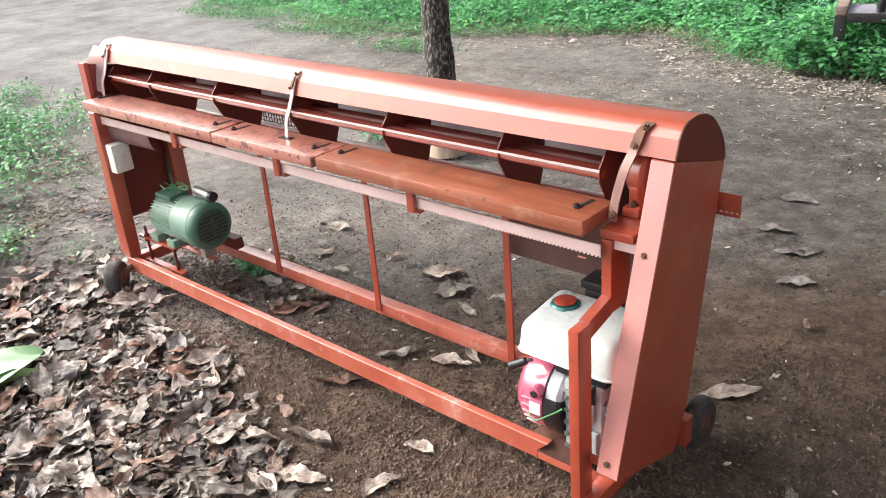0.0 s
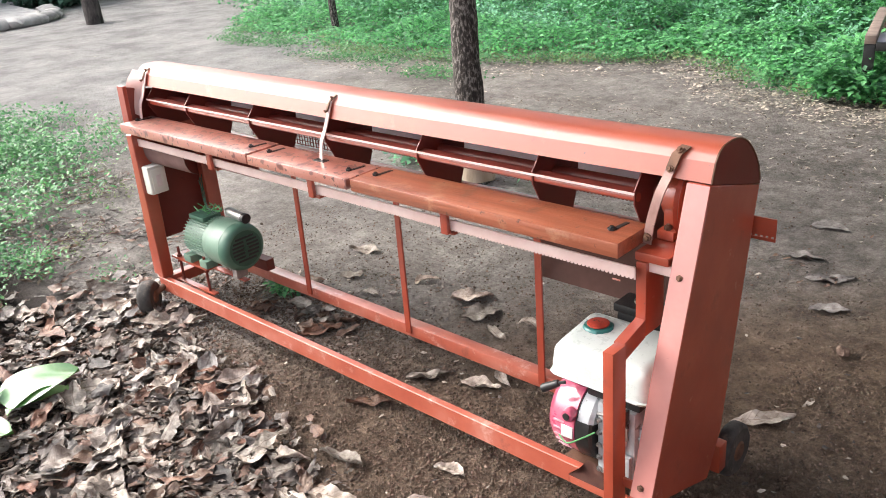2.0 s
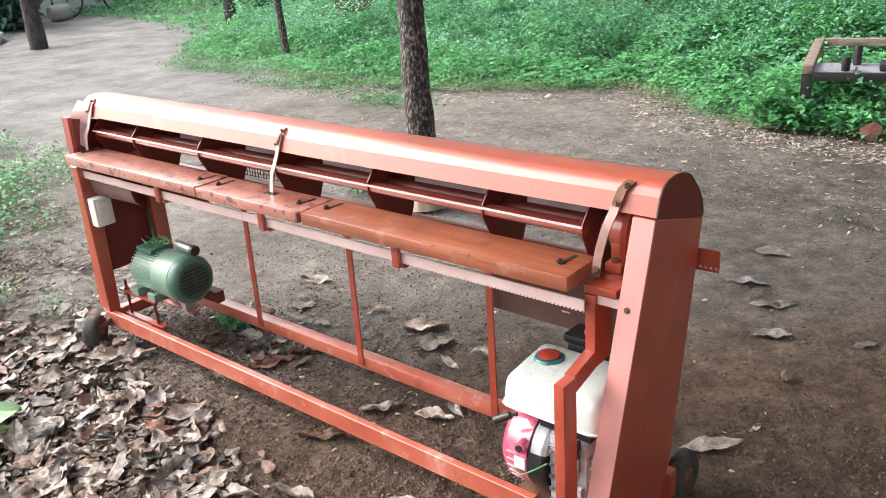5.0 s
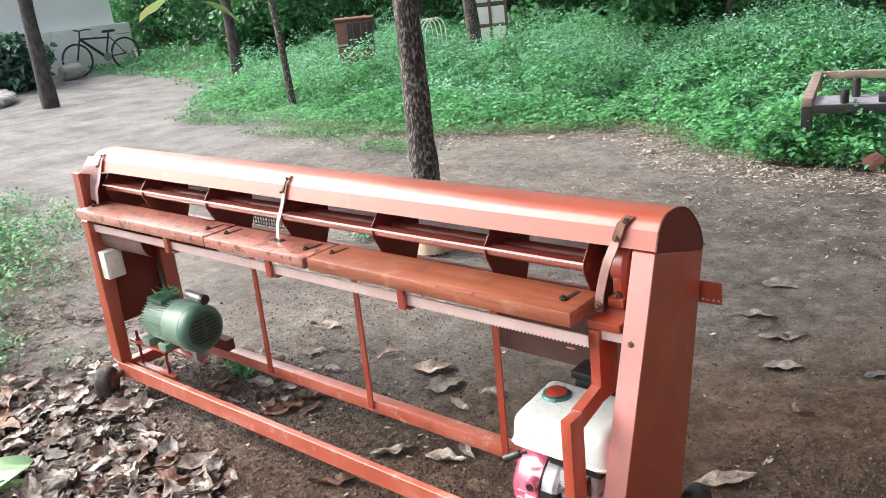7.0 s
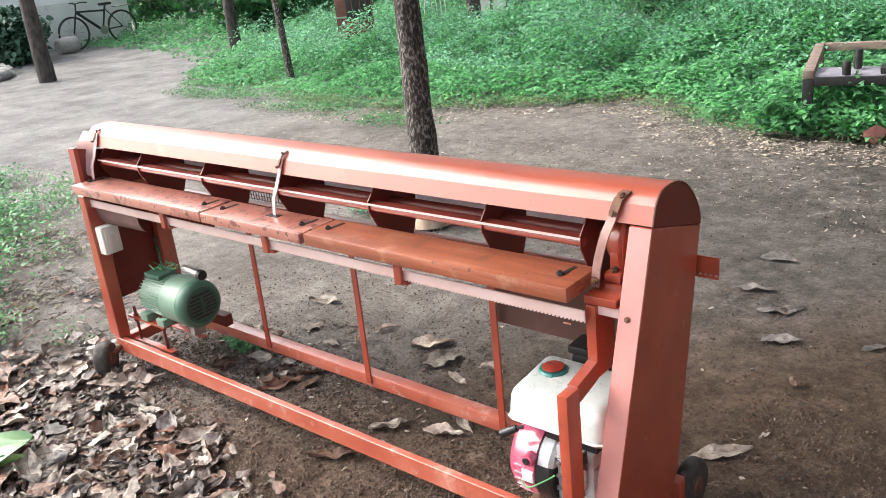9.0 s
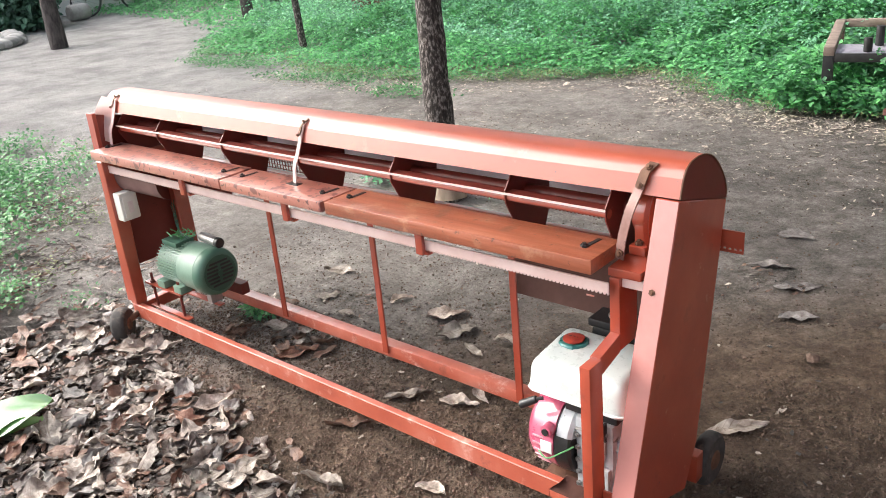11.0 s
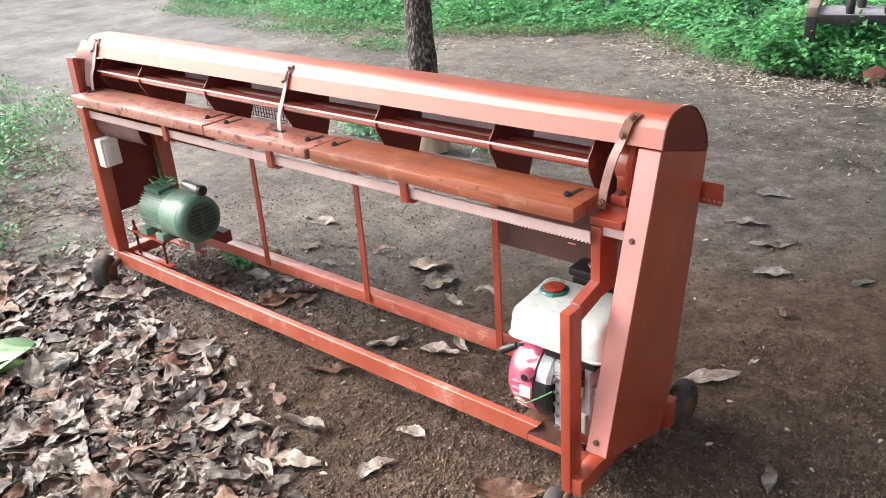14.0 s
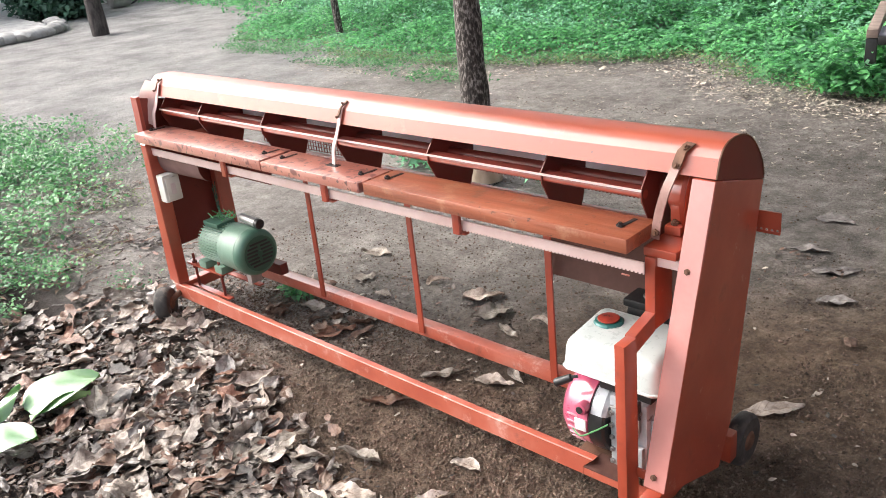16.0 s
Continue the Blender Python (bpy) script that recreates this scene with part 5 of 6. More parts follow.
# clay drum lying by the wall
b = lathe([(-0.21, 0.02), (-0.21, 0.12), (-0.185, 0.150), (0.0, 0.165), (0.175, 0.150), (0.21, 0.125), (0.21, 0.102), (0.14, 0.092)], (-15.85, 6.90, 0.160), "y", 28)
tagged(settle(part("clay_drum", b, STONE), (-15.85, 6.90, 0.0)), "pale clay drum lying on its side on the yard", "drum")

# stone-edged paving on the yard
pav = thing("stone_paving", (-15, 3.4, 0), "low worn concrete paving edged with field stones", "paving", kind="structure")
b = prism([(-17.35, 0.2), (-13.55, 0.4), (-13.35, 2.6), (-13.3, 3.6), (-13.5, 4.35), (-14.3, 4.7), (-17.35, 5.2)], "z", 0.0, 0.10, 0.02)
part("slab", b, STONE, pav)
rng = np.random.default_rng(21)
edge = curve_points([(-13.35, 0.6, 0), (-13.2, 2.0, 0), (-13.12, 3.2, 0), (-13.2, 4.1, 0), (-13.7, 4.65, 0), (-14.6, 4.95, 0)], 5)
for p in edge:
    b = bmesh.new()
    bmesh.ops.create_icosphere(b, subdivisions=2, radius=1)
    o = rng.uniform(0, 50)
    for v in b.verts:
        v.co *= 1 + 0.25 * noise.noise(v.co * 1.6 + Vector((o, 0, 0)))
        v.co = Vector((v.co.x * rng.uniform(0.16, 0.17) + p.x, v.co.y * 0.17 + p.y + 0, v.co.z * 0.10 + 0.06))
    part("stone", b, STONE, pav, smooth=40)

# old cabinet in the weeds
cab = thing("old_cabinet", (-7.71, 7.02, 0), "old reddish-brown wooden cabinet with barred front, half hidden in weeds", "cabinet")
T = Matrix.Translation((-7.71, 7.02, 0)) @ pose(0, 0, 0, 0, 0, 42)
W = 0.25
part("body", box(-W, W, -0.2, 0.2, 0.0, 0.86, 0.01, turn=T), REDWOOD, cab)
part("roof", box(-W - 0.02, W + 0.02, -0.23, 0.23, 0.862, 0.885, 0.005, turn=T), REDWOOD, cab)
for x in (-W + 0.02, W - 0.02):
    for y in (-0.18, 0.18):
        part("leg", box(x - 0.02, x + 0.02, y - 0.02, y + 0.02, -0.03, -0.001, 0.004, turn=T), REDWOOD, cab)
part("panel", box(-0.10, 0.24, -0.222, -0.202, 0.50, 0.82, 0.004, turn=T), BLACK, cab)
for x in (-0.02, 0.09, 0.17):
    part("bar", box(x - 0.006, x + 0.006, -0.235, -0.2235, 0.50, 0.82, 0.001, turn=T), REDWOOD, cab)
for z in (0.14, 0.32, 0.54):
    part("bar", box(-W, -0.12, -0.22, -0.203, z - 0.012, z + 0.012, 0.002, turn=T), STEEL, cab)

# pale lattice frame
lat = thing("lattice_frame", (-7.6, 10.0, 0), "faded pink lattice frame leaning among weeds", "frame")
T = Matrix.Translation((-7.6, 10.0, 0)) @ pose(0, 0, 0, -6, 0, 38)
for x in (-0.26, 0.0, 0.26):
    part("upright", box(x - 0.022, x + 0.022, -0.02, 0.02, -0.02, 1.15, 0.004, turn=T), BROWNWOOD, lat)
for z in (0.10, 0.42, 0.76, 1.10):
    part("crosspiece", box(-0.28, 0.28, 0.021, 0.045, z - 0.02, z + 0.02, 0.004, turn=T), BROWNWOOD, lat)
for x in (-0.13, 0.13):
    for z in (0.26, 0.59, 0.93):
        part("pane", box(x - 0.105, x + 0.105, 0.0, 0.01, z - 0.135, z + 0.135, 0.002, turn=T), WHITE if z < 0.9 else PLINTH, lat)
# wire hoop
hoop = bmesh.new()
for k in range(4):
    tube(curve_points([(-7.30 + 0.03 * k, 7.75 + 0.06 * k, 0.0), (-7.32 + 0.03 * k, 7.75 + 0.06 * k, 0.55), (-7.20 + 0.03 * k, 7.83 + 0.06 * k, 0.74), (-7.08 + 0.03 * k, 7.91 + 0.06 * k, 0.62), (-7.10 + 0.03 * k, 7.91 + 0.06 * k, 0.0)], 4), [0.008] * 17, 5, bm=hoop)
tagged(settle(part("wire_hoop", hoop, WHITE), (-7.2, 7.83, 0)), "thin white wire hoops standing in weeds", "hoop")

# timber frame standing at the edge of the weeds
tf = thing("timber_frame", (-0.35, 4.3, 0), "weathered timber frame with a grey sheet tray standing in weeds", "frame")
A, Bc = Vector((-0.81, 4.18, 0.40)), Vector((-1.08, 5.30, 0.40))
d = (Bc - A).normalized()
side = Vector((0.97, 0.24, 0.0))
T = Matrix(((side.x, d.x, 0, A.x), (side.y, d.y, 0, A.y), (0, 0, 1, 0), (0, 0, 0, 1)))
part("side_beam", box(0.0, 0.065, 0.0, 1.15, 0.36, 0.415, 0.006, turn=T), GREYWOOD, tf)
part("back_beam", box(0.067, 1.7, 1.09, 1.15, 0.36, 0.415, 0.006, turn=T), GREYWOOD, tf)
part("side_beam", box(1.635, 1.7, 0.0, 1.088, 0.36, 0.415, 0.006, turn=T), GREYWOOD, tf)
part("tray", box(0.067, 1.633, 0.02, 0.34, 0.362, 0.374, 0.003, turn=T), LILAC, tf)
part("tray_edge", box(0.067, 1.633, -0.010, 0.018, 0.32, 0.374, 0.004, turn=T), BLACK, tf)
for x, y in ((0.0, 0.0), (0.0, 1.085), (1.635, 0.0), (1.635, 1.085)):
    part("leg", box(x, x + 0.065, y, y + 0.065, -0.02, 0.359, 0.006, turn=T), BLACK if y == 0 else BROWNWOOD, tf)
for x, y, hgt in ((0.31, 0.27, 0.125), (0.25, 0.05, 0.09), (0.92, 0.24, 0.11)):
    part("peg", rod(T @ Vector((x, y, 0.374)), T @ Vector((x, y, 0.374 + hgt)), 0.026, n=14, bevel=0.007), BLACK, tf)
part("block", box(0.44, 0.53, 0.04, 0.20, 0.3745, 0.42, 0.012, turn=T), BLACK, tf)


# ---- plants ----
EDGE_X = [-30, -13.7, -10.7, -9.7, -8.5, -7.1, -5.75, -4.25, -3.25, -2.6, -2.35, -1.9, -1.55, -1.22, -0.8, -0.24, 0.6, 3, 10]
EDGE_Y = [9.0, 7.3, 6.4, 5.6, 4.75, 4.6, 4.4, 4.35, 4.75, 5.0, 5.2, 4.85, 4.5, 4.36, 4.36, 4.3, 4.2, 4.0, 3.8]


def weeds(n, x0, x1, depth, size, height, seed, material=WEED, start=0.0):
    rng = np.random.default_rng(seed)
    x = rng.uniform(x0, x1, n)
    e = np.interp(x, EDGE_X, EDGE_Y)
    u = start + rng.random(n) * (depth - start)
    y = e + u + rng.normal(0, 0.12, n)
    u = y - e
    clump = np.array([noise.noise((a * 1.1, b * 1.1, 5)) + 0.5 * noise.noise((a * 3.7, b * 3.7, 2)) for a, b in zip(x, y)])
    hgt = height * np.clip(0.18 + u * (0.55 if x0 < -2 else 0.9), 0.1, 1.0) * (0.72 + 1.05 * clump)
    keep = (u > -0.15) & (rng.random(n) < np.clip(0.35 + u * 1.2, 0, 1) + 0.25 * clump)
    x, y, hgt, u = x[keep], y[keep], hgt[keep], u[keep]
    k = len(x)
    z = np.clip(hgt, 0.02, None) * (1 - rng.random(k) ** 2 * 0.85) + 0.01
    m = frames_for(np.stack([x, y, z], 1), rng.uniform(0, 6.3, k), rng.normal(0.15, 0.35, k), rng.normal(0, 0.35, k), rng.uniform(size * 0.6, size * 1.35, k))
    v, f = plain_leaf()
    scatter_mesh("weeds", v, f, m, material, False, "dense knee-high green weeds with small broad leaves", "weeds")


weeds(96000, -3.2, 2.2, 3.0, 0.056, 0.36, 31)
weeds(88000, -9.5, -2.8, 3.6, 0.046, 0.32, 32)
weeds(42000, -14.5, 3.0, 6.0, 0.065, 0.42, 33, start=2.6)
weeds(46000, -10.5, -0.8, 4.6, 0.042, 0.57, 37, MINT, start=0.9)
weeds(14000, -20, 6.0, 12.0, 0.14, 0.55, 34, start=5.5)
weeds(16000, -17.5, -9.3, 4.0, 0.075, 0.32, 36)
weeds(9000, -9.5, 1.0, 0.6, 0.034, 0.06, 35, WEED_DRY)


def patch(n, boxes, size, height, seed, material=WEED, label="low green weeds thinning onto bare soil"):
    """Low plants inside soft ellipses of (x, y, rx, ry)."""
    rng = np.random.default_rng(seed)
    w = np.array([b[2] * b[3] for b in boxes])
    which = rng.choice(len(boxes), n, p=w / w.sum())
    bx = np.array(boxes)[which]
    a, r = rng.uniform(0, 6.3, n), np.sqrt(rng.random(n)) * rng.uniform(0.5, 1.12, n)
    x, y = bx[:, 0] + bx[:, 2] * r * np.cos(a), bx[:, 1] + bx[:, 3] * r * np.sin(a)
    cl = np.array([noise.noise((p * 2.3, q * 2.3, seed)) + 0.6 * noise.noise((p * 7, q * 7, seed)) for p, q in zip(x, y)])
    keep = cl + rng.uniform(-0.25, 0.6, n) > 0
    x, y, cl = x[keep], y[keep], cl[keep]
    k = len(x)
    z = height * (0.15 + rng.random(k) * (0.6 + 0.5 * cl)) + 0.005
    m = frames_for(np.stack([x, y, z], 1), rng.uniform(0, 6.3, k), rng.normal(0.0, 0.4, k), rng.normal(0, 0.4, k), rng.uniform(size * 0.5, size * 1.3, k))
    v, f = plain_leaf()
    scatter_mesh("weeds", v, f, m, material, False, label, "weeds")


FRINGE = [(x, float(np.interp(x, EDGE_X, EDGE_Y)) - 0.12, 0.32, 0.2) for x in np.arange(-6.0, 0.2, 0.33)]
patch(7000, FRINGE, 0.024, 0.06, 48, WEED_DRY, "yellowing low plants at the edge of bare soil")
patch(7000, FRINGE, 0.026, 0.09, 49, GRASS)
patch(7000, [(-7.3, 4.35, 1.2, 0.35), (-5.5, 4.0, 1.0, 0.3), (-4.2, 3.75, 0.8, 0.25), (-8.4, 4.75, 0.5, 0.22)], 0.03, 0.06, 47, GRASS)
patch(20000, [(-5.6, 0.75, 1.5, 0.7), (-4.6, 0.15, 1.2, 0.65), (-3.7, -0.35, 0.9, 0.5), (-3.3, -1.0, 0.8, 0.6)], 0.036, 0.12, 41, GRASS)
patch(2600, [(-4.0, 0.55, 0.8, 0.35), (-3.2, 0.0, 0.45, 0.3), (-5.0, 1.35, 0.8, 0.3)], 0.016, 0.05, 42, WEED_DRY, "yellowing low plants at the edge of bare soil")
patch(5200, [(-0.55, 4.42, 0.75, 0.22), (0.4, 4.36, 0.8, 0.25)], 0.062, 0.38, 46)
patch(1300, [(-2.95, -0.22, 0.28, 0.2), (-2.75, -0.5, 0.2, 0.15)], 0.022, 0.10, 50, GRASS)
patch(2600, [(-0.88, 4.10, 0.28, 0.09), (-0.35, 4.14, 0.42, 0.10)], 0.055, 0.24, 51)
patch(260, [(-1.74, 0.35, 0.10, 0.06)], 0.03, 0.05, 43)
patch(620, [(-2.45, 1.85, 0.28, 0.14), (-1.68, 1.92, 0.2, 0.10)], 0.05, 0.14, 44, MINT)
patch(260, [(-2.6, 0.05, 0.2, 0.12), (-2.45, -0.02, 0.18, 0.1)], 0.018, 0.03, 45, GRASS)

# hedge of bushes closing the view
def bush(c, r, n, seed, name="bush", label="dark leafy bush in shade at the back of the weeds", material=None):
    rng = np.random.default_rng(seed)
    t = thing(name, (c[0], c[1], 0), label, "bush")
    b = bmesh.new()
    for k in range(5):
        a = rng.uniform(0, 6.3)
        tube([(c[0], c[1], -0.02), (c[0] + 0.3 * r[0] * math.cos(a), c[1] + 0.3 * r[1] * math.sin(a), r[2] * 0.6), (c[0] + 0.5 * r[0] * math.cos(a), c[1] + 0.5 * r[1] * math.sin(a), r[2] * 1.1)], [0.03, 0.02, 0.008], 6, bm=b)
    part("stems", b, BARK, t)
    d = rng.normal(0, 1, (n, 3))
    d /= np.linalg.norm(d, axis=1)[:, None]
    lump = np.array([1 + 0.45 * noise.noise(Vector(p) * 2.1 + Vector((seed, 0, 0))) for p in d])
    pos = d * (rng.random(n) ** 0.33 * lump)[:, None] * np.array(r) + np.array([c[0], c[1], r[2] * 0.95])
    pos[:, 2] = np.abs(pos[:, 2]) + 0.02
    v, f = flat_leaf(0.25, 0.25)
    m = frames_for(pos, rng.uniform(0, 6.3, n), rng.normal(0.2, 0.5, n), rng.normal(0, 0.5, n), rng.uniform(0.08, 0.19, n))
    scatter_mesh("foliage", v, f, m, material or BUSH, False, "", "", "", parent=t)


for i, (x, y, rx, ry, rz) in enumerate(((-15.6, 10.8, 1.6, 1.4, 1.1), (-13.2, 11.3, 1.6, 1.3, 1.2), (-11.0, 12.0, 1.7, 1.4, 1.2), (-8.6, 12.8, 1.8, 1.4, 1.3), (-6.0, 13.2, 1.8, 1.4, 1.3),
                                           (-3.4, 12.6, 1.8, 1.4, 1.2), (-1.0, 11.6, 1.6, 1.3, 1.1), (1.4, 11.0, 1.7, 1.3, 1.2), (-4.6, 10.6, 0.9, 0.8, 0.8), (-12.6, 9.3, 1.0, 0.9, 0.7), (3.8, 9.8, 1.6, 1.3, 1.3), (-17.6, 12.0, 1.8, 1.5, 1.4), (-20.5, 12.5, 1.8, 1.5, 1.5), (-18.8, 10.6, 1.1, 1.0, 1.1))):
    bush((x, y), (rx, ry, rz), 2600, 60 + i)
bush((-15.5, 5.72), (0.72, 0.6, 0.52), 2600, 80, "bush", "grey-green shrub by the whitewashed wall", SHRUB)
bush((-16.3, 5.5), (0.7, 0.6, 0.5), 1500, 81, "bush", "grey-green shrub by the whitewashed wall", SHRUB)


# far belt of trees closing the distance
def belt(n, seed):
    rng = np.random.default_rng(seed)
    x = rng.uniform(-34, 16, n)
    y = 16.5 + 0.06 * (x + 8) ** 2 * 0.05 + rng.normal(0, 1.0, n) - np.clip(-22 - x, 0, 12) * 0.9
    top = 5.5 + 2.2 * np.array([noise.noise((a * 0.35, 0, 1)) for a in x]) - np.clip(-11 - x, 0, 8) * 0.42
    z = np.clip(rng.random(n) ** 0.9 * np.clip(top, 1.6, None), 0.05, None)
    v, f = flat_leaf(0.25, 0.25)
    m = frames_for(np.stack([x, y, z], 1), rng.uniform(0, 6.3, n), rng.normal(0.2, 0.6, n), rng.normal(0, 0.6, n), rng.uniform(0.3, 0.75, n))
    scatter_mesh("far_trees", v, f, m, BUSH, False, "dark belt of trees and bushes behind the weeds", "trees")


belt(16000, 91)
# leafy twig hanging in front, out of the tree above
twig = thing("hanging_twig", (-0.90, -0.18, 1.50), "thin twig with fresh green leaves hanging from above", "twig")
part("stem", tube(curve_points([(-2.25, 1.7, 3.9), (-2.3, 0.6, 3.0), (-1.3, -0.15, 1.95), (-0.91, -0.17, 1.50)], 5), np.linspace(0.012, 0.003, 16), 6), BARK, twig)
for (x, y, z), yaw, tilt, ln, sd in (((-0.935, -0.225, 1.436), 205, 30, 0.115, 1), ((-0.845, -0.10, 1.414), 35, 34, 0.105, 2), ((-0.90, -0.2, 1.53), 120, 20, 0.11, 3)):
    v, f, _ = curled_leaf(np.random.default_rng(sd), 1.0, 0.5, 0.15, 0.01, 11, 7, 0.3)
    b = bmesh.new()
    vs = [b.verts.new(p) for p in v]
    for q in f:
        b.faces.new([vs[i] for i in q])
    bmesh.ops.transform(b, matrix=pose(x, y, z, 0, tilt, yaw) @ Matrix.Scale(ln, 4), verts=b.verts)
    part("leaf", b, BIGLEAF, twig, smooth=60)


# ---- leaf litter ----
def litter(n, spots, lo, hi, seed, label, stack=0.03, materials=(DEAD,), flat=1.0, slim=1.0):
    """Dry leaves strewn inside soft ellipses of (x, y, rx, ry, weight)."""
    rng = np.random.default_rng(seed)
    w = np.array([s[2] * s[3] * s[4] for s in spots])
    which = rng.choice(len(spots), n, p=w / w.sum())
    s = np.array(spots)[which]
    a, r = rng.uniform(0, 6.3, n), np.sqrt(rng.random(n)) * rng.uniform(0.6, 1.15, n)
    x, y = s[:, 0] + s[:, 2] * r * np.cos(a), s[:, 1] + s[:, 3] * r * np.sin(a)
    keep = y < np.where(x < -1.9, 0.3, -0.06)
    keep |= seed > 60
    x, y = x[keep], y[keep]
    n = len(x)
    kinds = 4 * len(materials)
    which = rng.integers(0, kinds, n)
    z = np.array([rise(p, q) for p, q in zip(x, y)]) + 0.005 + rng.random(n) * stack
    length = lo * (hi / lo) ** rng.random(n)
    for k in range(kinds):
        sel = which == k
        v, f, uv = curled_leaf(rng, 1.0, rng.uniform(0.36, 0.66) * slim, rng.uniform(0.05, 0.55) * flat, rng.uniform(0.02, 0.06) * flat, *((12, 9) if hi > 0.1 else (7, 4)), 0.5 * flat, rng.uniform(0.1, 0.45))
        m = frames_for(np.stack([x, y, z], 1)[sel], rng.uniform(0, 6.3, sel.sum()), rng.normal(0, 0.24 * flat, sel.sum()), rng.normal(0, 0.32 * flat, sel.sum()) + np.where(rng.random(sel.sum()) < 0.35, math.pi, 0), length[sel])
        scatter_mesh("leaf_litter", v, f, m, materials[k % len(materials)], True, label, "dead leaves", uv=uv)


MIXED = (DEAD, DEAD_BROWN, DEAD, DEAD_DARK)
litter(380, [(-1.9, -0.55, 0.75, 0.5, 1.0), (-1.35, -0.62, 0.6, 0.42, 1.2), (-0.95, -0.68, 0.4, 0.3, 0.8), (-2.35, -0.12, 0.4, 0.32, 0.9), (-1.4, -0.28, 0.5, 0.18, 0.7), (-2.3, -0.8, 0.6, 0.5, 0.7), (-1.85, -0.12, 0.35, 0.16, 0.6)], 0.06, 0.165, 51, "thick litter of curled dry brown leaves on the soil", 0.028, MIXED)
litter(1300, [(-1.7, -0.5, 0.9, 0.5, 1.0), (-1.1, -0.6, 0.6, 0.35, 0.9), (-2.2, 0.0, 0.5, 0.3, 0.5)], 0.022, 0.075, 54, "crumbling small dry leaves among the litter", 0.02, MIXED)
litter(190, [(-0.95, -0.42, 0.30, 0.16, 1.0), (-0.72, -0.42, 0.22, 0.18, 0.8), (-1.15, -0.2, 0.3, 0.1, 0.5), (-0.75, -0.7, 0.35, 0.22, 0.8)], 0.03, 0.13, 53, "thin litter of curled dry brown leaves on the soil", 0.010, MIXED)
litter(3600, [(-1.7, -0.5, 0.9, 0.5, 1.0), (-1.0, -0.55, 0.6, 0.35, 0.7), (-2.2, 0.0, 0.5, 0.3, 0.5)], 0.010, 0.04, 52, "broken bits of dry brown leaves on the soil", 0.010, (DEAD, DEAD_BROWN, DEAD_DARK))
STREWN = [(x, float(np.interp(x, EDGE_X, EDGE_Y)) - 0.42, 0.4, 0.38, 1.0 if x > -2.6 else 0.55) for x in np.arange(-6.0, 0.7, 0.33)]
litter(5600, STREWN, 0.018, 0.055, 63, "scattered dry pale leaves along the edge of the weeds", 0.005, (PALE_LEAF, PALE_LEAF, DEAD), 0.6, 0.6)
litter(2100, [(-2.6, 3.2, 1.6, 0.8, 1.0), (-0.8, 3.0, 1.4, 0.7, 0.8), (-5, 3.2, 1.6, 0.6, 0.4), (0.6, 2.8, 0.9, 0.6, 0.8)], 0.016, 0.050, 68, "scattered dry pale leaves on bare soil", 0.004, (PALE_LEAF, DEAD), 0.5, 0.6)
litter(60, STREWN, 0.05, 0.09, 66, "larger curled dry leaves along the edge of the weeds", 0.006, (PALE_LEAF, DEAD), 0.6)
litter(420, [(-1.2, 1.6, 2.4, 1.2, 1.0), (-4.5, 1.9, 1.6, 0.9, 0.5), (0.3, 1.6, 1.0, 1.2, 0.4), (-8, 3.0, 3, 1.2, 0.5)], 0.008, 0.032, 64, "small dry leaf bits strewn on bare soil", 0.003, (PALE_LEAF, DEAD_DARK), 0.6)
litter(380, [(-1.2, 0.3, 1.1, 0.3, 1.0), (0.5, 0.6, 0.6, 0.8, 0.4), (-0.3, -0.3, 0.5, 0.25, 0.6)], 0.006, 0.026, 65, "small dry leaf bits strewn on bare soil", 0.003, (PALE_LEAF, DEAD_DARK), 0.6)
litter(200, [(-0.1, 1.65, 0.28, 0.16, 1.0), (-0.2, 2.05, 0.2, 0.1, 0.5), (-1.2, 0.65, 0.5, 0.2, 0.8)], 0.008, 0.04, 67, "dark crumbled leaf bits on bare soil", 0.004, (DEAD_DARK, DEAD_BROWN), 0.8)


litter(900, [(-3.3, -0.1, 0.7, 0.4, 1.0), (-4.0, 0.5, 0.6, 0.35, 0.7), (-3.0, 0.35, 0.5, 0.22, 0.7)], 0.03, 0.11, 70, "dark dry stalks and leaf bits under the low plants", 0.015, (DEAD_DARK, DEAD_BROWN, DEAD_DARK), 0.7, 0.35)
litter(46, [(-1.72, 0.16, 0.22, 0.10, 1.0), (-1.42, 0.30, 0.2, 0.08, 0.8), (-1.85, 0.42, 0.2, 0.1, 0.6)], 0.05, 0.15, 69, "dry curled leaves under the motor", 0.012, (DEAD, DEAD_BROWN), 0.9, 0.7)


def leaf_body(rng, width, curl, ease, crumple=0.04, rows=19, cols=11, torn=0.12, thick=0.006):
    """One dry leaf, a unit long, of two faces, as a bmesh with its own coordinates."""
    v, f, uv = curled_leaf(rng, 1.0, width, curl, crumple, rows, cols, ease, torn)
    b = bmesh.new()
    layer = b.loops.layers.uv.new("leaf")
    for off in (0, thick):
        vs = [b.verts.new((p[0], p[1], p[2] + off)) for p in v]
        for q in f:
            face = b.faces.new([vs[i] for i in (q if off else q[::-1])])
            for lp, i in zip(face.loops, q if off else q[::-1]):
                lp[layer].uv = uv[i]
    return b


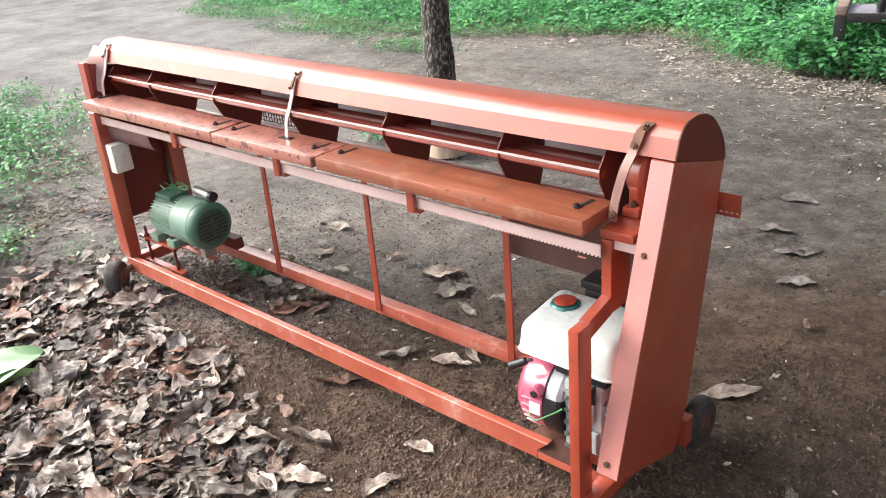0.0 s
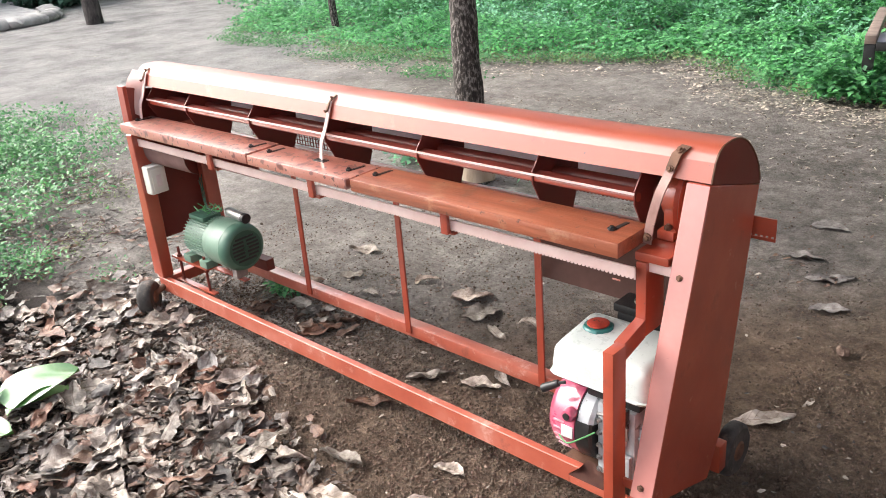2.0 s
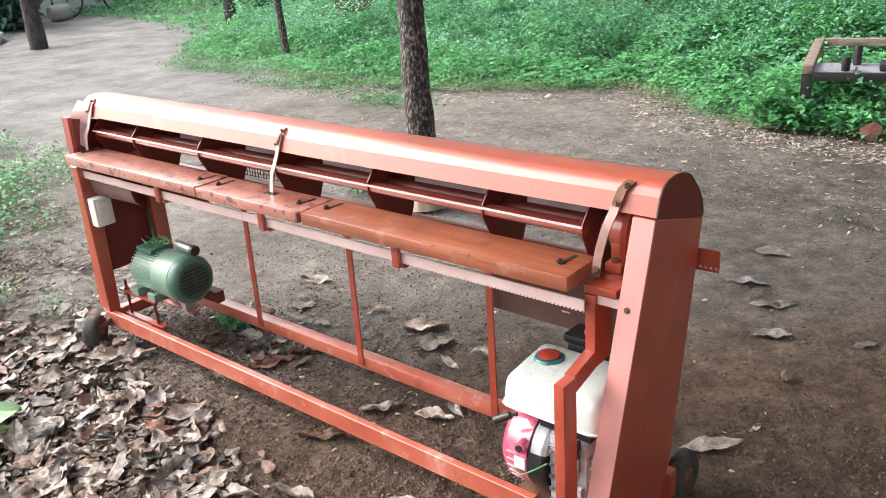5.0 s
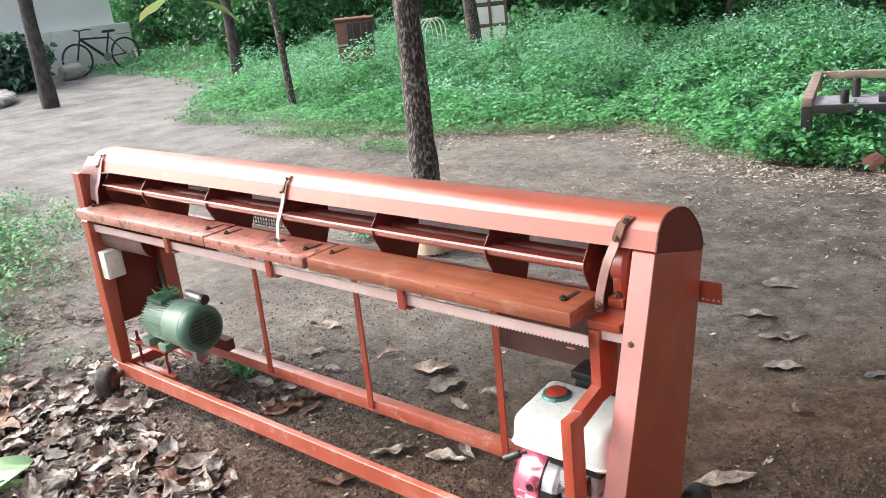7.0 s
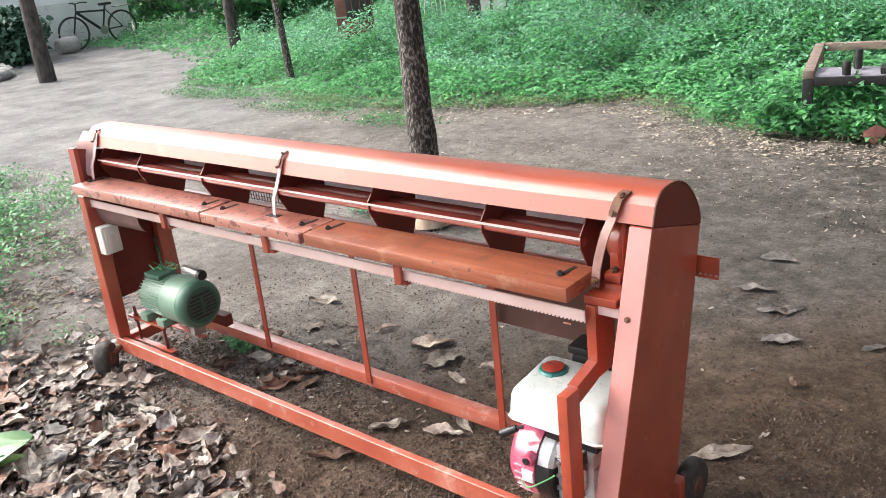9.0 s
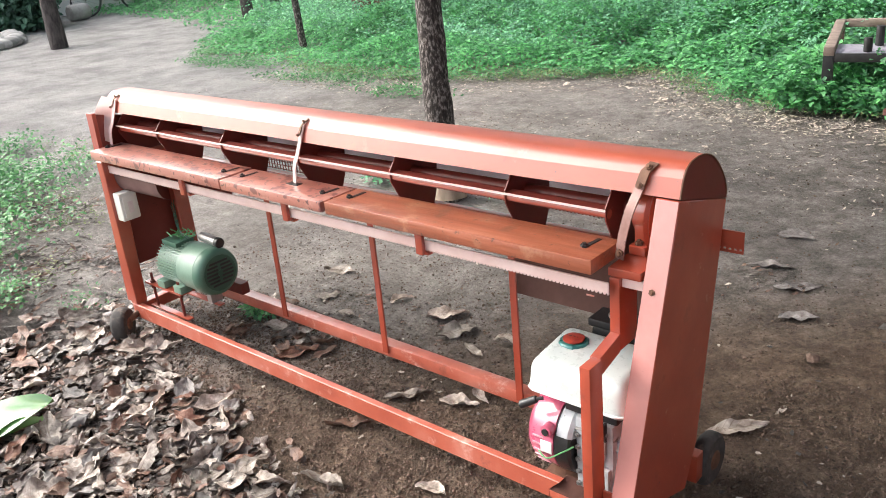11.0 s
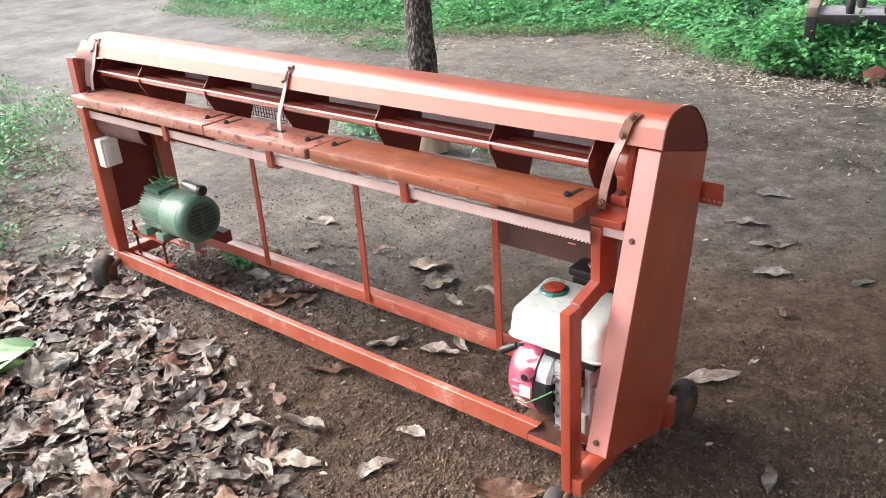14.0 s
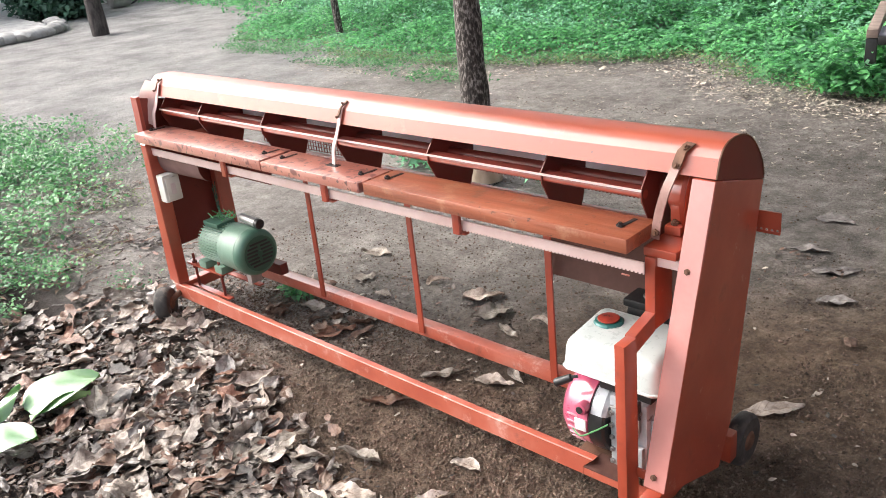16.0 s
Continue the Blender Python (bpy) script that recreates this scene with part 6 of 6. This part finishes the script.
def fallen_leaf(x, y, length, yaw, seed, label="curled dry brown leaf lying on bare soil", width=0.5, curl=0.6, tilt=0.0, material=None, z=0.0, ease=1.0):
    rng = np.random.default_rng(seed)
    b = leaf_body(rng, width, curl, ease, 0.015 + 0.03 * ease)
    m = Matrix.Translation((x, y, 0)) @ pose(0, 0, 0, math.degrees(rng.normal(0, 0.12)), tilt, yaw) @ Matrix.Scale(length, 4)
    bmesh.ops.transform(b, matrix=m, verts=b.verts)
    low = min(v_.co.z for v_ in b.verts)
    bmesh.ops.translate(b, verts=b.verts, vec=(0, 0, rise(x, y) - low + 0.002 + z))
    ob = part("fallen_leaf", b, material or DEAD_ONE, smooth=60)
    settle(ob, (x, y, 0))
    return tagged(ob, label, "leaf", "fallen leaves")


LEAVES = ((-1.756, 0.813, 0.16, 20, 1), (-1.064, 0.738, 0.17, 45, 2), (-0.944, 0.645, 0.17, 60, 3), (-0.807, 0.575, 0.13, -20, 4), (-1.308, 0.741, 0.10, 50, 5), (-1.361, 0.225, 0.17, 60, 6),
          (-1.415, 0.523, 0.10, 10, 7), (-0.808, 0.229, 0.15, 50, 8), (-0.632, 0.282, 0.14, 20, 9), (-0.598, 0.357, 0.11, -30, 10), (-0.737, 0.669, 0.11, 10, 11), (-0.851, 0.005, 0.15, 40, 12),
          (-0.427, -0.093, 0.10, 10, 13), (-0.653, -0.453, 0.15, -10, 14), (-0.407, -0.253, 0.12, 70, 15), (-0.211, 2.073, 0.16, 5, 16), (-0.199, 1.723, 0.17, 15, 17), (-0.044, 1.611, 0.18, 30, 18),
          (0.048, 1.355, 0.14, 30, 19), (0.135, 0.61, 0.19, 45, 20), (0.201, 0.764, 0.06, 80, 21), (0.325, 1.45, 0.10, 50, 23), (0.432, 0.268, 0.11, 110, 24),
          (-0.059, -0.135, 0.20, 30, 25), (-0.994, -0.417, 0.17, 70, 26), (-0.834, -0.325, 0.14, 30, 27), (-0.70, -0.245, 0.16, 10, 28), (-1.157, -0.224, 0.10, 100, 29), (-1.428, -0.385, 0.15, 60, 30),
          (-1.72, 0.42, 0.18, 20, 31), (-1.58, 0.30, 0.15, 5, 32), (-1.62, 0.62, 0.12, 60, 33), (-1.30, 0.45, 0.12, 30, 34), (-0.95, -0.55, 0.15, 15, 35), (-0.60, -0.36, 0.14, 25, 36))
for x, y, ln, yaw, seed in LEAVES:
    open_ground = x > -0.3 and y > 0.4
    fallen_leaf(x, y, ln, yaw, seed, curl=(0.1 if open_ground else 0.3) + 0.6 * ((seed * 37) % 10) / 10, width=0.34 + 0.2 * ((seed * 53) % 10) / 10, ease=0.2 if open_ground else 0.7, material=GREY_ONE if seed in (16, 17, 18, 19, 23) else RUSSET_ONE if seed in (6, 12, 25) else None)
# upper leaves of the litter, a few shapes used again
SHAPES = []
for k in range(24):
    r = np.random.default_rng(500 + k)
    me = bpy.data.meshes.new("dry_leaf")
    b = leaf_body(r, r.uniform(0.36, 0.62), r.uniform(0.08, 0.6), r.uniform(0.3, 0.9), r.uniform(0.025, 0.06), torn=r.uniform(0.08, 0.4))
    for q in b.faces:
        q.smooth = True
    b.to_mesh(me)
    b.free()
    me.materials.append((DEAD_ONE, DEAD_ONE, RUSSET_ONE, GREY_ONE, DEAD_ONE)[k % 5])
    SHAPES.append(me)
HEAP = ((-1.9, -0.5, 0.6, 0.42), (-1.35, -0.6, 0.55, 0.38), (-0.98, -0.6, 0.36, 0.30), (-2.22, -0.10, 0.2, 0.2), (-1.4, -0.30, 0.42, 0.14), (-1.85, -0.15, 0.3, 0.14), (-0.85, -0.36, 0.2, 0.12))
r = np.random.default_rng(77)
for k in range(100):
    cx, cy, rx, ry = HEAP[int(r.choice(7, p=(0.25, 0.27, 0.14, 0.1, 0.11, 0.08, 0.05)))]
    a, d = r.uniform(0, 6.28), math.sqrt(r.random())
    x, y = cx + rx * d * math.cos(a), cy + ry * d * math.sin(a)
    ob = new("dry_leaf", SHAPES[int(r.integers(0, 24))])
    size = 0.075 * 2.3 ** r.random()
    ob.matrix_world = pose(x, y, rise(x, y) + 0.012 + r.random() * 0.03, math.degrees(r.normal(0, 0.3)) + (180 if r.random() < 0.3 else 0), math.degrees(r.normal(0, 0.22)), r.uniform(0, 360)) @ Matrix.Scale(size, 4)
    tagged(ob, "curled dry leaf lying on top of the leaf litter", "leaf", "leaves on the litter")
b = bmesh.new()
bmesh.ops.create_icosphere(b, subdivisions=3, radius=0.020)
for v in b.verts:
    v.co *= 1 + 0.7 * noise.noise(v.co * 40) + 0.35 * noise.noise(v.co * 110)
    v.co = Vector((v.co.x + 0.184, v.co.y + 1.078, v.co.z * 0.7 + 0.014))
tagged(settle(part("soil_clod", b, CRUMB, smooth=60), (0.184, 1.078, 0)), "dark clod of soil on the bare ground", "clod")
# broad fresh leaves at the edge of the litter
def broad_leaf(x, y, z, length, width, yaw, tilt, roll):
    rows, cols = 15, 7
    b = bmesh.new()
    g = []
    for i in range(rows):
        t = i / (rows - 1)
        half = width / 2 * (math.sin(math.pi * t ** 0.8) ** 0.62)
        g.append([b.verts.new((length * (t - 0.5), half * s, 0.12 * abs(half * s) ** 1.0 + 0.012 * math.sin(5 * t + 2 * s) - 0.05 * length * (2 * t - 1) ** 2)) for s in np.linspace(-1, 1, cols)])
    for r0, r1 in zip(g, g[1:]):
        for k in range(cols - 1):
            b.faces.new((r0[k], r0[k + 1], r1[k + 1], r1[k]))
    bmesh.ops.remove_doubles(b, verts=b.verts, dist=0.0005)
    bmesh.ops.solidify(b, geom=b.faces[:], thickness=0.0012)
    bmesh.ops.transform(b, matrix=pose(x, y, z, roll, tilt, yaw), verts=b.verts)
    ob = part("broad_leaf", b, BIGLEAF, smooth=60)
    settle(ob, (x, y, 0))
    return tagged(ob, "broad fresh green leaf lying on the dry litter", "leaf", "fresh leaves")


broad_leaf(-1.745, -0.635, 0.075, 0.25, 0.17, 74, -6, 14)
broad_leaf(-1.705, -0.665, 0.050, 0.20, 0.07, 66, -10, -38)
broad_leaf(-1.62, -0.87, 0.060, 0.19, 0.16, 48, -4, 10)
broad_leaf(-1.83, -0.78, 0.070, 0.15, 0.06, 120, -20, 10)
fallen_leaf(-0.33, 4.06, 0.16, -70, 75, "pinkish withered leaf standing at the weeds", 0.85, 0.15, -62, surface("pink_leaf", [(0.3, (0.50, 0.20, 0.19)), (0.7, (0.62, 0.32, 0.30))], 20, (0.5, 0.7)), ease=0.2)
